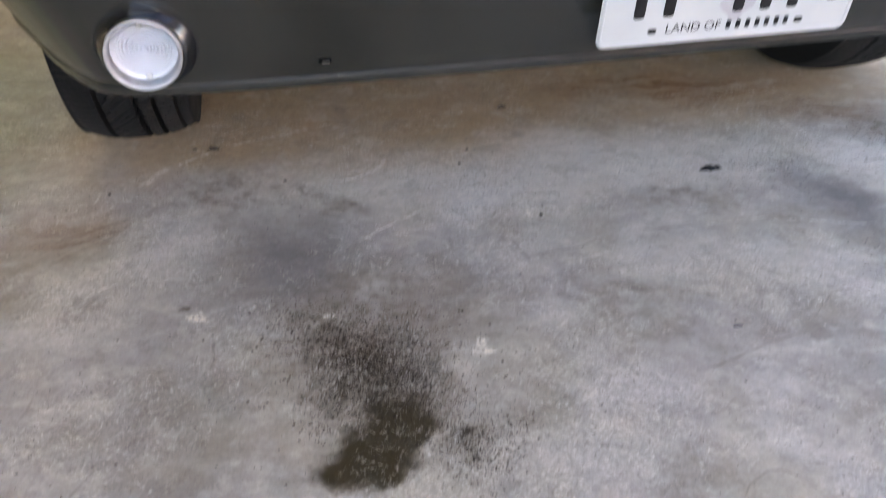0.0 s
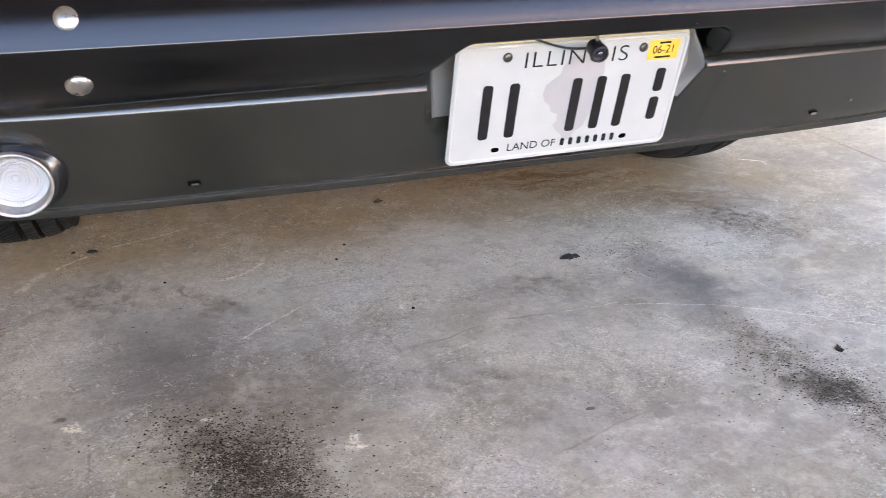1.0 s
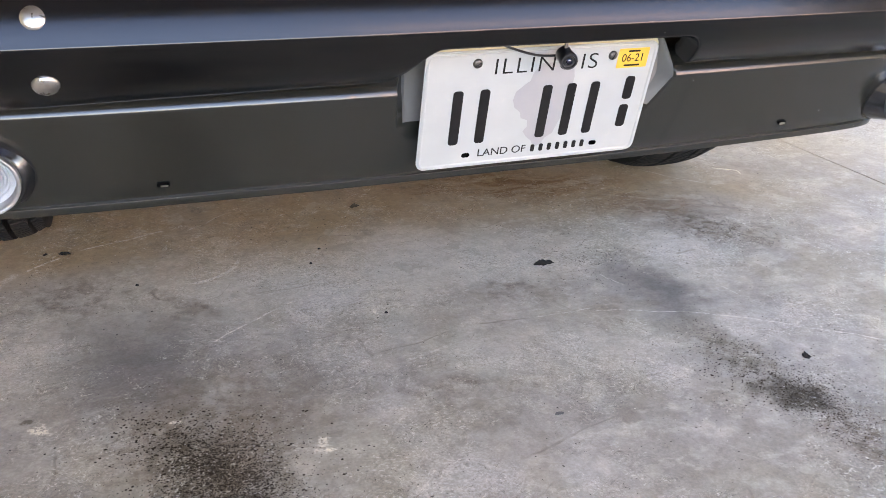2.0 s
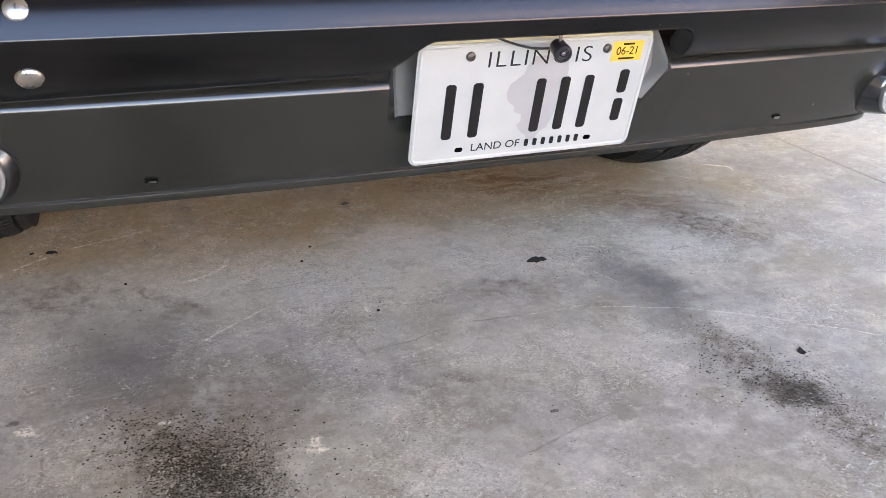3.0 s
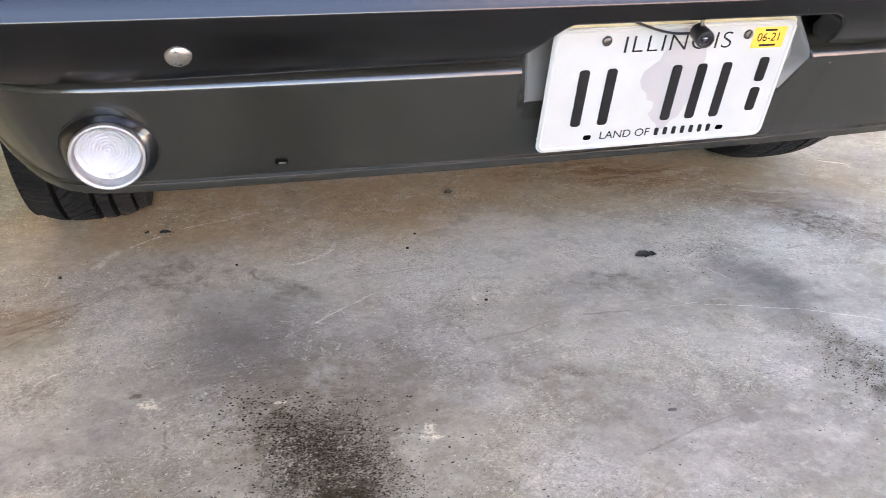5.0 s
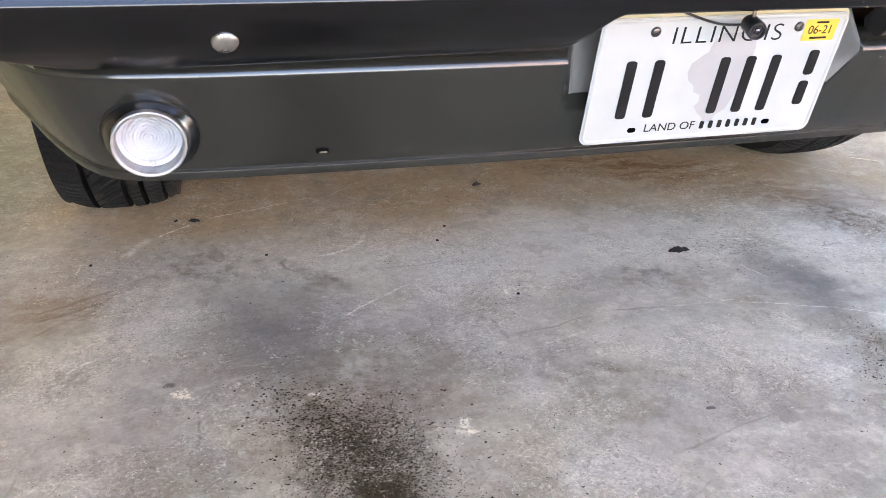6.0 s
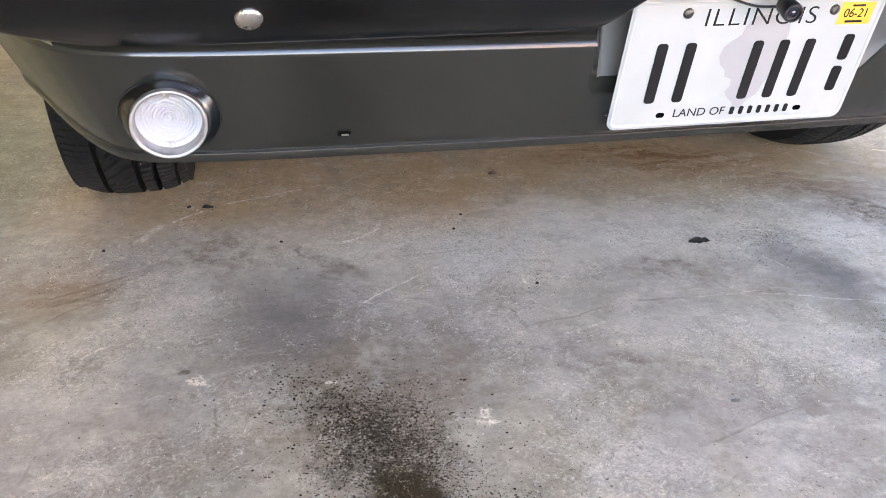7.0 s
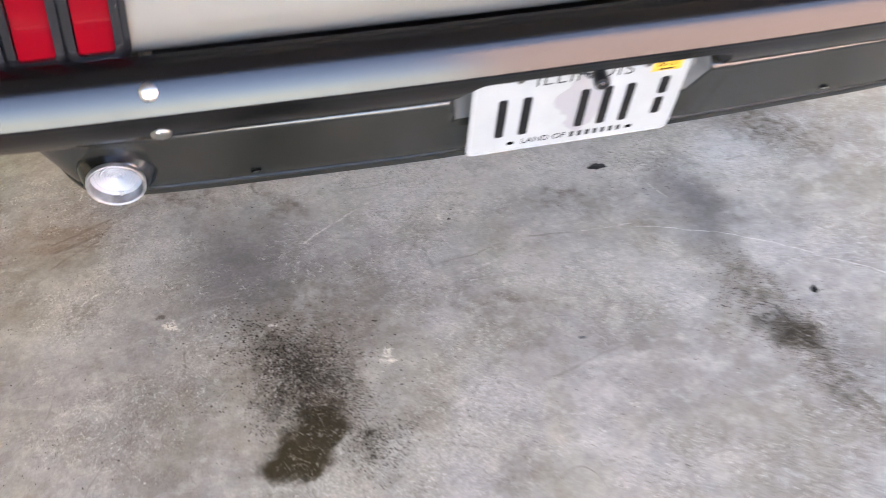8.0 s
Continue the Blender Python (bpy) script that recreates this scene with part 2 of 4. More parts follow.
    # knocked-off white spots
    spots = most(*[patch(ragged, x, y, rx * 1.3, ry * 1.3, turn, 0.1, 0.90) for x, y, rx, ry, turn in ((-0.294, -0.004, 0.009, 0.016, 12), (-0.291, -0.027, 0.013, 0.009, 0), (-0.625, 0.146, 0.017, 0.013, 30), (-0.474, 0.095, 0.010, 0.007, 0))])
    stain(k.math("MINIMUM", mul(mul(spots, k.remap(k.noise(170.0, 4.0, 0.75), 0.40, 0.56)), 1.6), 0.90), (0.76, 0.74, 0.70))
    stain(patch(fine, -0.640, 0.156, 0.011, 0.007, 0, 0.4, 0.85), (0.13, 0.115, 0.10))
    # grain of the surface
    rough = k.remap(k.noise(5.5, 7.0, 0.70), 0.46, 0.56)
    scoured = k.add("ShaderNodeMapping")
    k.put(scoured.inputs["Vector"], ragged)
    scoured.inputs["Rotation"].default_value = (0, 0, radians(-10))
    scoured.inputs["Scale"].default_value = (75.0, 170.0, 1)
    scour = k.noise(1.0, 5.0, 0.75, scoured.outputs[0])
    stain(0.30, k.mix(k.remap(mid, 0.3, 0.7), (0.70, 0.69, 0.68), (1.28, 1.28, 1.29)), "MULTIPLY")
    stain(mul(k.remap(scour, 0.56, 0.62), mul(rough, 0.70)), (0.64, 0.635, 0.62))
    stain(mul(k.remap(scour, 0.43, 0.37), mul(rough, 0.62)), (0.16, 0.145, 0.125))
    # hairlines
    for scale, strength in ((2.3, 0.50), (3.7, 0.40)):
        wave = k.noise(scale, 2.0, 0.5, thin)
        line = k.remap(k.math("ABSOLUTE", k.math("SUBTRACT", wave, 0.5)), 0.0003 * scale, 0.0009 * scale, 1.0, 0.0)
        stain(mul(mul(line, strength), mul(worn, k.remap(k.noise(scale * 1.7, 3.0, 0.5), 0.54, 0.62))), (0.19, 0.175, 0.16))
    stain(0.30, k.mix(k.remap(sand, 0.32, 0.68), (0.74, 0.74, 0.74), (1.22, 1.22, 1.22)), "MULTIPLY")
    stain(mul(k.math("ADD", mul(rough, 0.7), 0.3), 0.42), k.mix(k.remap(grain, 0.34, 0.66), (0.66, 0.66, 0.66), (1.32, 1.32, 1.32)), "MULTIPLY")
    stain(mul(specks(210.0, mul(k.math("ADD", mul(rough, 0.8), 0.2), 0.045), 0.34), 0.70), (0.68, 0.67, 0.64))
    stain(1.0, (1.075, 0.974, 0.805), "MULTIPLY")
    stain(mul(specks(260.0, patch(near, -0.400, -0.03, 0.15, 0.16, -8, 0.1, 0.55), 0.44), 0.80), (0.46, 0.41, 0.34))
    stain(mul(most(oil_a, oil_b), 0.50), (0.043, 0.031, 0.014))
    # crumbs of soot and grit
    drip = k.math("MAXIMUM", patch(near, -0.412, -0.055, 0.105, 0.135, -8, 0.15, 0.95), patch(near, -0.445, 0.06, 0.13, 0.12, -12, 0.0, 0.14))
    drip = k.math("MAXIMUM", drip, patch(near, 0.365, 0.00, 0.10, 0.15, 0, 0.0, 0.22))
    drip = k.math("MAXIMUM", drip, patch(near, 0.390, -0.13, 0.070, 0.11, 0, 0.2, 0.50))
    drip = k.math("MAXIMUM", drip, patch(near, -0.335, -0.17, 0.07, 0.06, 0, 0.2, 0.55))
    drip = k.math("MAXIMUM", drip, patch(near, 0.33, 0.34, 0.14, 0.12, 0, 0.0, 0.20))
    drip = k.math("MAXIMUM", drip, patch(near, 0.65, 0.41, 0.20, 0.12, -48, 0.0, 0.22))
    stray = mul(k.remap(k.noise(4.0, 4.0, 0.6), 0.42, 0.66, 0.1, 1.0), 0.009)
    spots = k.math("MAXIMUM", specks(270.0, k.math("MAXIMUM", drip, stray), 0.46), specks(420.0, k.math("MAXIMUM", drip, mul(stray, 3.0)), 0.46))
    stain(mul(spots, 0.85), (0.036, 0.026, 0.017))
    k.set(Specular_IOR_Level=0.10, Base_Color=col, Roughness=k.math("SUBTRACT", k.remap(blotch, 0.3, 0.7, 0.52, 0.75), mul(oil_a, 0.12)))
    h = k.math("ADD", mul(sand, 0.7), mul(grain, 0.3))
    k.bump(k.math("ADD", h, mul(blotch, 1.5)), 0.35, 0.0020)
    return k.mat


def rough_mix(name, a, b, scale, rough=(0.5, 0.7), metal=0.0, fine=150.0, bump=0.1, spec=0.5, coat=0.0):
    """A surface that wanders between two colours, with fine grain."""
    k = Nodes(name)
    n, f = k.noise(scale, 5.0, 0.6), k.noise(fine, 3.0, 0.6)
    col = k.mix(k.remap(n, 0.3, 0.7), a, b)
    k.set(Base_Color=col, Roughness=k.remap(k.math("ADD", k.math("MULTIPLY", n, 0.6), k.math("MULTIPLY", f, 0.4)), 0.3, 0.7, *rough), Metallic=metal)
    k.set(Specular_IOR_Level=spec, Coat_Weight=coat)
    if coat:
        k.set(Coat_Roughness=0.04)
    return k.bump(f, bump, 0.0006).mat


def dusty_paint(name, colour, rough, dust=0.10, ior=1.5):
    """Satin paint with a film of dust and a few specks."""
    k = Nodes(name)
    n = k.noise(6.0, 5.0, 0.6)
    specks = k.remap(k.noise(160.0, 1.0, 0.4), 0.82, 0.85, 0.0, 0.5)
    film = k.math("MULTIPLY", k.remap(n, 0.3, 0.75), dust)
    col = k.mix(film, colour, (0.30, 0.28, 0.26))
    col = k.mix(specks, col, (0.35, 0.33, 0.30))
    k.set(Base_Color=col, Roughness=k.remap(n, 0.3, 0.7, rough - 0.02, rough + 0.03), IOR=ior)
    return k.mat


def tail_lens_material():
    k = Nodes("red_lens")
    w = k.add("ShaderNodeTexWave")
    k.put(w.inputs["Vector"], k.pos)
    w.bands_direction, w.inputs["Scale"].default_value = "Z", 60.0
    n = k.noise(12.0, 3.0)
    k.set(Base_Color=k.mix(n, (0.13, 0.002, 0.005), (0.20, 0.003, 0.008)), Roughness=0.20, Specular_IOR_Level=0.02)
    return k.bump(w.outputs["Fac"], 0.08, 0.0006).mat


def clear_lens_material():
    k = Nodes("clear_lens")
    n = k.noise(60.0, 2.0)
    k.set(Base_Color=(0.93, 0.95, 0.98), Roughness=k.remap(n, 0.3, 0.7, 0.02, 0.05), Transmission_Weight=0.96, IOR=1.45)
    return k.mat


def reflector_material():
    k = Nodes("reflector")
    v = k.noise(40.0, 2.0)
    k.set(Base_Color=(0.66, 0.67, 0.68), Roughness=k.remap(v, 0.3, 0.7, 0.38, 0.46), Metallic=0.5)
    return k.mat


def plate_material():
    k = Nodes("plate_sheeting")
    n, f = k.noise(14.0, 4.0), k.noise(600.0, 2.0)
    col = k.mix(k.remap(n, 0.3, 0.7), (0.264, 0.280, 0.272), (0.292, 0.307, 0.296))
    k.set(Base_Color=k.mix(k.remap(k.noise(30.0, 5.0, 0.7), 0.58, 0.75, 0.0, 0.25), col, (0.38, 0.355, 0.31)), Roughness=0.38)
    return k.bump(f, 0.04, 0.0003).mat


def rubber_material():
    k = Nodes("tyre_rubber")
    n, f = k.noise(7.0, 5.0), k.noise(220.0, 3.0)
    col = k.mix(k.remap(n, 0.35, 0.7), (0.0075, 0.0075, 0.0075), (0.014, 0.0137, 0.0132))
    col = k.mix(k.remap(k.noise(45.0, 4.0, 0.7), 0.68, 0.78, 0.0, 0.25), col, (0.05, 0.047, 0.042))
    k.set(Base_Color=col, Roughness=k.remap(n, 0.3, 0.7, 0.55, 0.75), Specular_IOR_Level=0.12)
    return k.bump(f, 0.2, 0.0006).mat


M_FLOOR = concrete_floor()
M_DRIVE = rough_mix("driveway_concrete", (0.30, 0.29, 0.275), (0.40, 0.39, 0.37), 0.6, (0.7, 0.9), fine=60.0, bump=0.3)
M_WALL = rough_mix("painted_wall", (0.27, 0.268, 0.20), (0.33, 0.327, 0.25), 1.2, (0.6, 0.8), fine=90.0)
M_BRICK = rough_mix("pink_stucco", (0.272, 0.243, 0.264), (0.320, 0.287, 0.310), 1.4, (0.7, 0.9), fine=40.0)
M_CEIL = rough_mix("ceiling_board", (0.16, 0.148, 0.132), (0.21, 0.194, 0.174), 1.0, (0.7, 0.9), fine=90.0)
M_BUMPER = dusty_paint("satin_black_bumper", (0.0026, 0.0026, 0.0028), 0.19, 0.0, 1.43)
M_VALANCE = dusty_paint("charcoal_valance", (0.0140, 0.0146, 0.0124), 0.21, 0.0, 1.54)
M_PRIMER = rough_mix("grey_bracket", (0.080, 0.078, 0.074), (0.100, 0.097, 0.092), 18.0, (0.40, 0.55))
M_BODY = rough_mix("champagne_paint", (0.195, 0.186, 0.158), (0.215, 0.204, 0.174), 4.0, (0.16, 0.22), metal=0.15, fine=700.0, bump=0.02, coat=1.0)
M_DARK = rough_mix("underbody_black", (0.008, 0.008, 0.008), (0.018, 0.017, 0.016), 6.0, (0.7, 0.9), bump=0.3)
M_HOLE = rough_mix("hole_black", (0.001, 0.001, 0.001), (0.003, 0.003, 0.003), 40.0, (0.9, 1.0), spec=0.0)
M_STEEL = rough_mix("stainless_bolt", (0.42, 0.40, 0.37), (0.56, 0.54, 0.50), 90.0, (0.24, 0.38), metal=1.0, bump=0.04)
M_SCREW = rough_mix("dark_screw", (0.07, 0.065, 0.06), (0.15, 0.14, 0.13), 160.0, (0.3, 0.5), metal=1.0)
M_RUBBER = rubber_material()
M_RING = rough_mix("brushed_ring", (0.33, 0.33, 0.325), (0.45, 0.445, 0.44), 60.0, (0.46, 0.60), metal=1.0, bump=0.05)
M_RIM = rough_mix("rim_alloy", (0.30, 0.30, 0.31), (0.42, 0.42, 0.43), 10.0, (0.25, 0.4), metal=1.0)
M_RED = tail_lens_material()
M_LENS = clear_lens_material()
M_REFLECT = reflector_material()
M_BEZEL = dusty_paint("black_bezel", (0.010, 0.010, 0.011), 0.16, 0.01)
M_COLLAR = rough_mix("polished_collar", (0.105, 0.105, 0.112), (0.145, 0.145, 0.152), 30.0, (0.14, 0.24), metal=1.0, bump=0.02)
M_TRIM = rough_mix("bright_trim", (0.55, 0.55, 0.56), (0.70, 0.70, 0.71), 30.0, (0.15, 0.25), metal=1.0)
M_PLATE = plate_material()
M_MAP = rough_mix("map_print", (0.222, 0.222, 0.225), (0.24, 0.24, 0.24), 25.0, (0.38, 0.42), bump=0.02)
M_INK = rough_mix("black_ink", (0.005, 0.005, 0.0052), (0.009, 0.009, 0.0092), 60.0, (0.45, 0.6), bump=0.02, spec=0.15)
M_YELLOW = rough_mix("sticker_yellow", (0.50, 0.285, 0.03), (0.55, 0.325, 0.045), 40.0, (0.4, 0.5), bump=0.02)
M_LIT_CREAM = rough_mix("cream_plate", (0.36, 0.31, 0.18), (0.42, 0.37, 0.24), 30.0, (0.4, 0.5), bump=0.02)
M_PLASTIC = rough_mix("black_plastic", (0.010, 0.010, 0.011), (0.018, 0.018, 0.019), 80.0, (0.28, 0.4))
M_GLASSY = rough_mix("camera_glass", (0.010, 0.010, 0.018), (0.02, 0.015, 0.03), 60.0, (0.03, 0.06), coat=1.0)
M_LEAF = rough_mix("black_scrap", (0.007, 0.0065, 0.006), (0.016, 0.014, 0.012), 120.0, (0.6, 0.8), spec=0.3)
M_FLAKE = rough_mix("grey_flake", (0.10, 0.095, 0.09), (0.15, 0.14, 0.13), 120.0, (0.6, 0.8), spec=0.3)
M_BROWN = rough_mix("brown_flake", (0.045, 0.034, 0.024), (0.075, 0.056, 0.040), 120.0, (0.6, 0.8), spec=0.3)
M_GRIT = rough_mix("dark_grit", (0.020, 0.0135, 0.0085), (0.055, 0.038, 0.024), 300.0, (0.8, 0.95), spec=0.05)
M_STRAW = rough_mix("dry_straw", (0.72, 0.64, 0.44), (0.80, 0.72, 0.52), 120.0, (0.6, 0.8))


# ---------------------------------------------------------------- mesh helpers
def part(name, bm, material, parent=None, label="", smooth=35.0):
    """Links a bmesh as one mesh object, under parent if one is given."""
    me = bpy.data.meshes.new(name)
    bmesh.ops.recalc_face_normals(bm, faces=bm.faces)
    bm.to_mesh(me)
    bm.free()
    me.materials.append(material)
    if smooth:
        me.polygons.foreach_set("use_smooth", [True] * len(me.polygons))
        me.set_sharp_from_angle(angle=radians(smooth))
    ob = new(name, me)
    ob.parent = parent
    return tagged(ob, label)


def thing(name, label, category, group="", at=(0, 0, 0)):
    ob = new(name)
    ob.location = at
    return tagged(ob, label, category, group)


def box(bm, x0, x1, y0, y1, z0, z1, bevel=0.0, m=None):
    r = bmesh.ops.create_cube(bm, size=1.0, matrix=(m or Matrix()) @ Matrix.Translation(((x0 + x1) / 2, (y0 + y1) / 2, (z0 + z1) / 2)) @ Matrix.Diagonal((x1 - x0, y1 - y0, z1 - z0, 1)))
    if bevel:
        edges = list({e for v in r["verts"] for e in v.link_edges})
        bmesh.ops.bevel(bm, geom=edges, offset=bevel, segments=2, affect="EDGES", profile=0.6)
    return bm


def sheet(bm, rows, closed=False):
    """Quads between rows of points of equal length."""
    grid = [[bm.verts.new(p) for p in row] for row in rows]
    for a, b in zip(grid, grid[1:] + ([grid[0]] if closed else [])):
        for i in range(len(a) - 1):
            bm.faces.new((a[i], a[i + 1], b[i + 1], b[i]))
    return grid


def turned(bm, profile, m, steps=48):
    """A solid of revolution about the local z axis: profile of (radius, height)."""
    rings = []
    for r, h in profile:
        if r < 1e-6:
            rings.append([bm.verts.new(m @ Vector((0, 0, h)))])
        else:
            rings.append([bm.verts.new(m @ Vector((r * math.cos(2 * math.pi * i / steps), r * math.sin(2 * math.pi * i / steps), h))) for i in range(steps)])
    for a, b in zip(rings, rings[1:]):
        for i in range(steps):
            j = (i + 1) % steps
            if len(a) == 1 and len(b) > 1:
                bm.faces.new((a[0], b[i], b[j]))
            elif len(b) == 1 and len(a) > 1:
                bm.faces.new((a[i], a[j], b[0]))
            elif len(a) > 1:
                bm.faces.new((a[i], a[j], b[j], b[i]))
    return bm


def prism(bm, outline, depth, m):
    """A flat outline (x, y), raised along local z from 0 to depth."""
    low = [bm.verts.new(m @ Vector((x, y, 0))) for x, y in outline]
    top = [bm.verts.new(m @ Vector((x, y, depth))) for x, y in outline]
    bm.faces.new(low[::-1])
    bm.faces.new(top)
    for i in range(len(low)):
        j = (i + 1) % len(low)
        bm.faces.new((low[i], low[j], top[j], top[i]))
    return bm


def rounded(w, h, r, steps=6):
    pts = []
    for cx, cy, a in ((w / 2 - r, h / 2 - r, 0), (-w / 2 + r, h / 2 - r, 90), (-w / 2 + r, -h / 2 + r, 180), (w / 2 - r, -h / 2 + r, 270)):
        pts += [(cx + r * math.cos(radians(a + 90 * i / steps)), cy + r * math.sin(radians(a + 90 * i / steps))) for i in range(steps + 1)]
    return pts


def tube(bm, pts, radius, sides=8):
    pts = [Vector(p) for p in pts]
    rings = []
    for i, p in enumerate(pts):
        d = (pts[min(i + 1, len(pts) - 1)] - pts[max(i - 1, 0)]).normalized()
        u = d.cross(Vector((0.13, 0.2, 0.97))).normalized()
        v = d.cross(u)
        rings.append([p + radius * (u * math.cos(2 * math.pi * k / sides) + v * math.sin(2 * math.pi * k / sides)) for k in range(sides)])
    grid = [[bm.verts.new(q) for q in ring] for ring in rings]
    for a, b in zip(grid, grid[1:]):
        for k in range(sides):
            bm.faces.new((a[k], a[(k + 1) % sides], b[(k + 1) % sides], b[k]))
    bm.faces.new(grid[0])
    bm.faces.new(grid[-1][::-1])
    return bm


def smooth_line(pts, n):
    """n points along a Catmull-Rom line through pts, evenly spaced."""
    pts = np.array(pts, float)
    ext = np.vstack([2 * pts[0] - pts[1], pts, 2 * pts[-1] - pts[-2]])
    fine = []
    for i in range(1, len(ext) - 2):
        p0, p1, p2, p3 = ext[i - 1 : i + 3]
        for t in np.linspace(0, 1, 30, endpoint=False):
            fine.append(0.5 * (2 * p1 + (p2 - p0) * t + (2 * p0 - 5 * p1 + 4 * p2 - p3) * t * t + (3 * p1 - p0 - 3 * p2 + p3) * t ** 3))
    fine = np.array(fine + [pts[-1]])
    s = np.r_[0, np.cumsum(np.linalg.norm(np.diff(fine, axis=0), axis=1))]
    u = np.linspace(0, s[-1], n)
    return np.column_stack([np.interp(u, s, fine[:, c]) for c in range(fine.shape[1])])


# ---------------------------------------------------------------- the place
def building():
    """A garage with one wide doorway behind the camera, plus an added side opening for light."""
    bm = bmesh.new()
    x0, x1, y0, y1, groove = -2.6, 3.4, DOOR_Y, 6.4, 1.2225
    line = [(x0, 0), (groove - 0.0028, 0), (groove - 0.0014, -0.0015), (groove - 0.0012, -0.012), (groove + 0.0012, -0.012), (groove + 0.0014, -0.0015), (groove + 0.0028, 0), (x1, 0)]
    sheet(bm, [[(x, y, z) for x, z in line] for y in (y0, y1)])
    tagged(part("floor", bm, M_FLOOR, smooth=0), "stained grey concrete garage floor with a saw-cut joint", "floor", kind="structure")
    bm = bmesh.new()
    sheet(bm, [[(x, y, -0.03) for x in (-400, 400)] for y in (-400, 400)])
    tagged(part("ground", bm, M_DRIVE, smooth=0), "pale sunlit concrete ground outside the garage", "ground", kind="structure")
    top = 2.75
    for name, b in (("wall_north", (x0, x1, y1, y1 + 0.15, -0.03, top)),):
        tagged(part(name, box(bmesh.new(), *b), M_WALL, smooth=0), "plain painted garage wall", "wall", kind="structure")
    tagged(part("wall_west", box(bmesh.new(), x0 - 0.15, x0, y0 - 0.15, y1 + 0.15, -0.03, top), M_WALL, smooth=0), "plain painted garage wall", "wall", kind="structure")
    tagged(part("wall_outer", box(bmesh.new(), 2.5, 26.0, -11.2, -11.0, -0.03, 5.2), M_BRICK, smooth=0), "plain pinkish stucco wall across the yard, in the sun", "wall", kind="structure")
    # unseen side doorway, added to let light onto the floor from the right
    bm = bmesh.new()
    box(bm, x1, x1 + 0.15, y0 - 0.15, SIDE_Y0, -0.03, top)
    box(bm, x1, x1 + 0.15, SIDE_Y1, y1 + 0.15, -0.03, top)
    box(bm, x1, x1 + 0.15, SIDE_Y0, SIDE_Y1, DOOR_H, top)
    tagged(part("wall_east", bm, M_WALL, smooth=0), "painted garage wall with an unseen side doorway added for light", "wall", kind="structure")
    bm = bmesh.new()
    box(bm, x0, DOOR_X0, y0 - 0.15, y0, -0.03, top)
    box(bm, DOOR_X1, x1, y0 - 0.15, y0, -0.03, top)
    box(bm, DOOR_X0, DOOR_X1, y0 - 0.15, y0, DOOR_H, top)
    tagged(part("wall_south", bm, M_WALL, smooth=0), "painted garage wall with an open vehicle doorway", "wall", kind="structure")
    tagged(part("ceiling", box(bmesh.new(), x0 - 0.15, x1 + 0.15, y0 - 0.15, y1 + 0.15, top, top + 0.1), M_CEIL, smooth=0), "plain board garage ceiling", "ceiling", kind="structure")


def lamp_material():
    k = Nodes("lit_tube")
    k.set(Base_Color=(0.9, 0.9, 0.85), Emission_Color=(0.93, 1.0, 0.80), Emission_Strength=TUBES)
    return k.mat


TUBES = 1.9
M_TUBE = lamp_material()


def ceiling_light(x, y):
    """A long fluorescent fitting under the ceiling, unseen, added as warm fill light."""
    fit = tagged(part("ceiling_light", box(bmesh.new(), x - 0.10, x + 0.10, y - 1.25, y + 1.25, 2.69, 2.75, 0.008), M_TRIM), "long fluorescent fitting on the ceiling, unseen, added as warm fill", "ceiling light", "garage lights")
    for dx in (-0.05, 0.05):
        part("tube", tube(bmesh.new(), [(x + dx, y - 1.2, 2.665), (x + dx, y, 2.665), (x + dx, y + 1.2, 2.665)], 0.019, 12), M_TUBE, fit, "lit fluorescent tube of the added fill light")


SIDE_Y0, SIDE_Y1 = -1.0, 2.8
DOOR_Y, DOOR_X0, DOOR_X1, DOOR_H = -2.4, -2.3, 3.2, 2.42
building()
for lx in (-1.75, 0.2, 2.2):
    for ly in (3.2,):
        ceiling_light(lx, ly)


# ---------------------------------------------------------------- the car
car = thing("classic_car", "champagne coupe with blacked-out rear bumper, parked on concrete", "car")


def along(half, n):
    """The plan line of the tail, mirrored about the middle: x, y, and the way outward."""
    right = smooth_line(half, n)
    line = np.vstack([right[:0:-1] * (-1, 1), right])
    d = np.gradient(line, axis=0)
    d /= np.linalg.norm(d, axis=1)[:, None]
    return [(x, y, dy, -dx) for (x, y), (dx, dy) in zip(line, d)]


# plan of the valance's shoulder and of the bumper (x, y)
SHOULDER = ((0, 0.014), (0.2, 0.014), (0.38, 0.020), (0.54, 0.027), (0.62, 0.035), (0.66, 0.044), (0.69, 0.058), (0.715, 0.078), (0.735, 0.103), (0.753, 0.132), (0.776, 0.178), (0.803, 0.240), (0.830, 0.310), (0.856, 0.375), (0.880, 0.440), (0.892, 0.51))
CHROME_LINE = ((0, 0.014), (0.2, 0.014), (0.38, 0.018), (0.54, 0.022), (0.66, 0.026), (0.73, 0.032), (0.775, 0.048), (0.805, 0.080), (0.825, 0.122), (0.84, 0.18), (0.852, 0.28), (0.86, 0.40))


def shoulder_at(x):
    return float(np.interp(abs(x), [p[0] for p in SHOULDER], [p[1] for p in SHOULDER]))


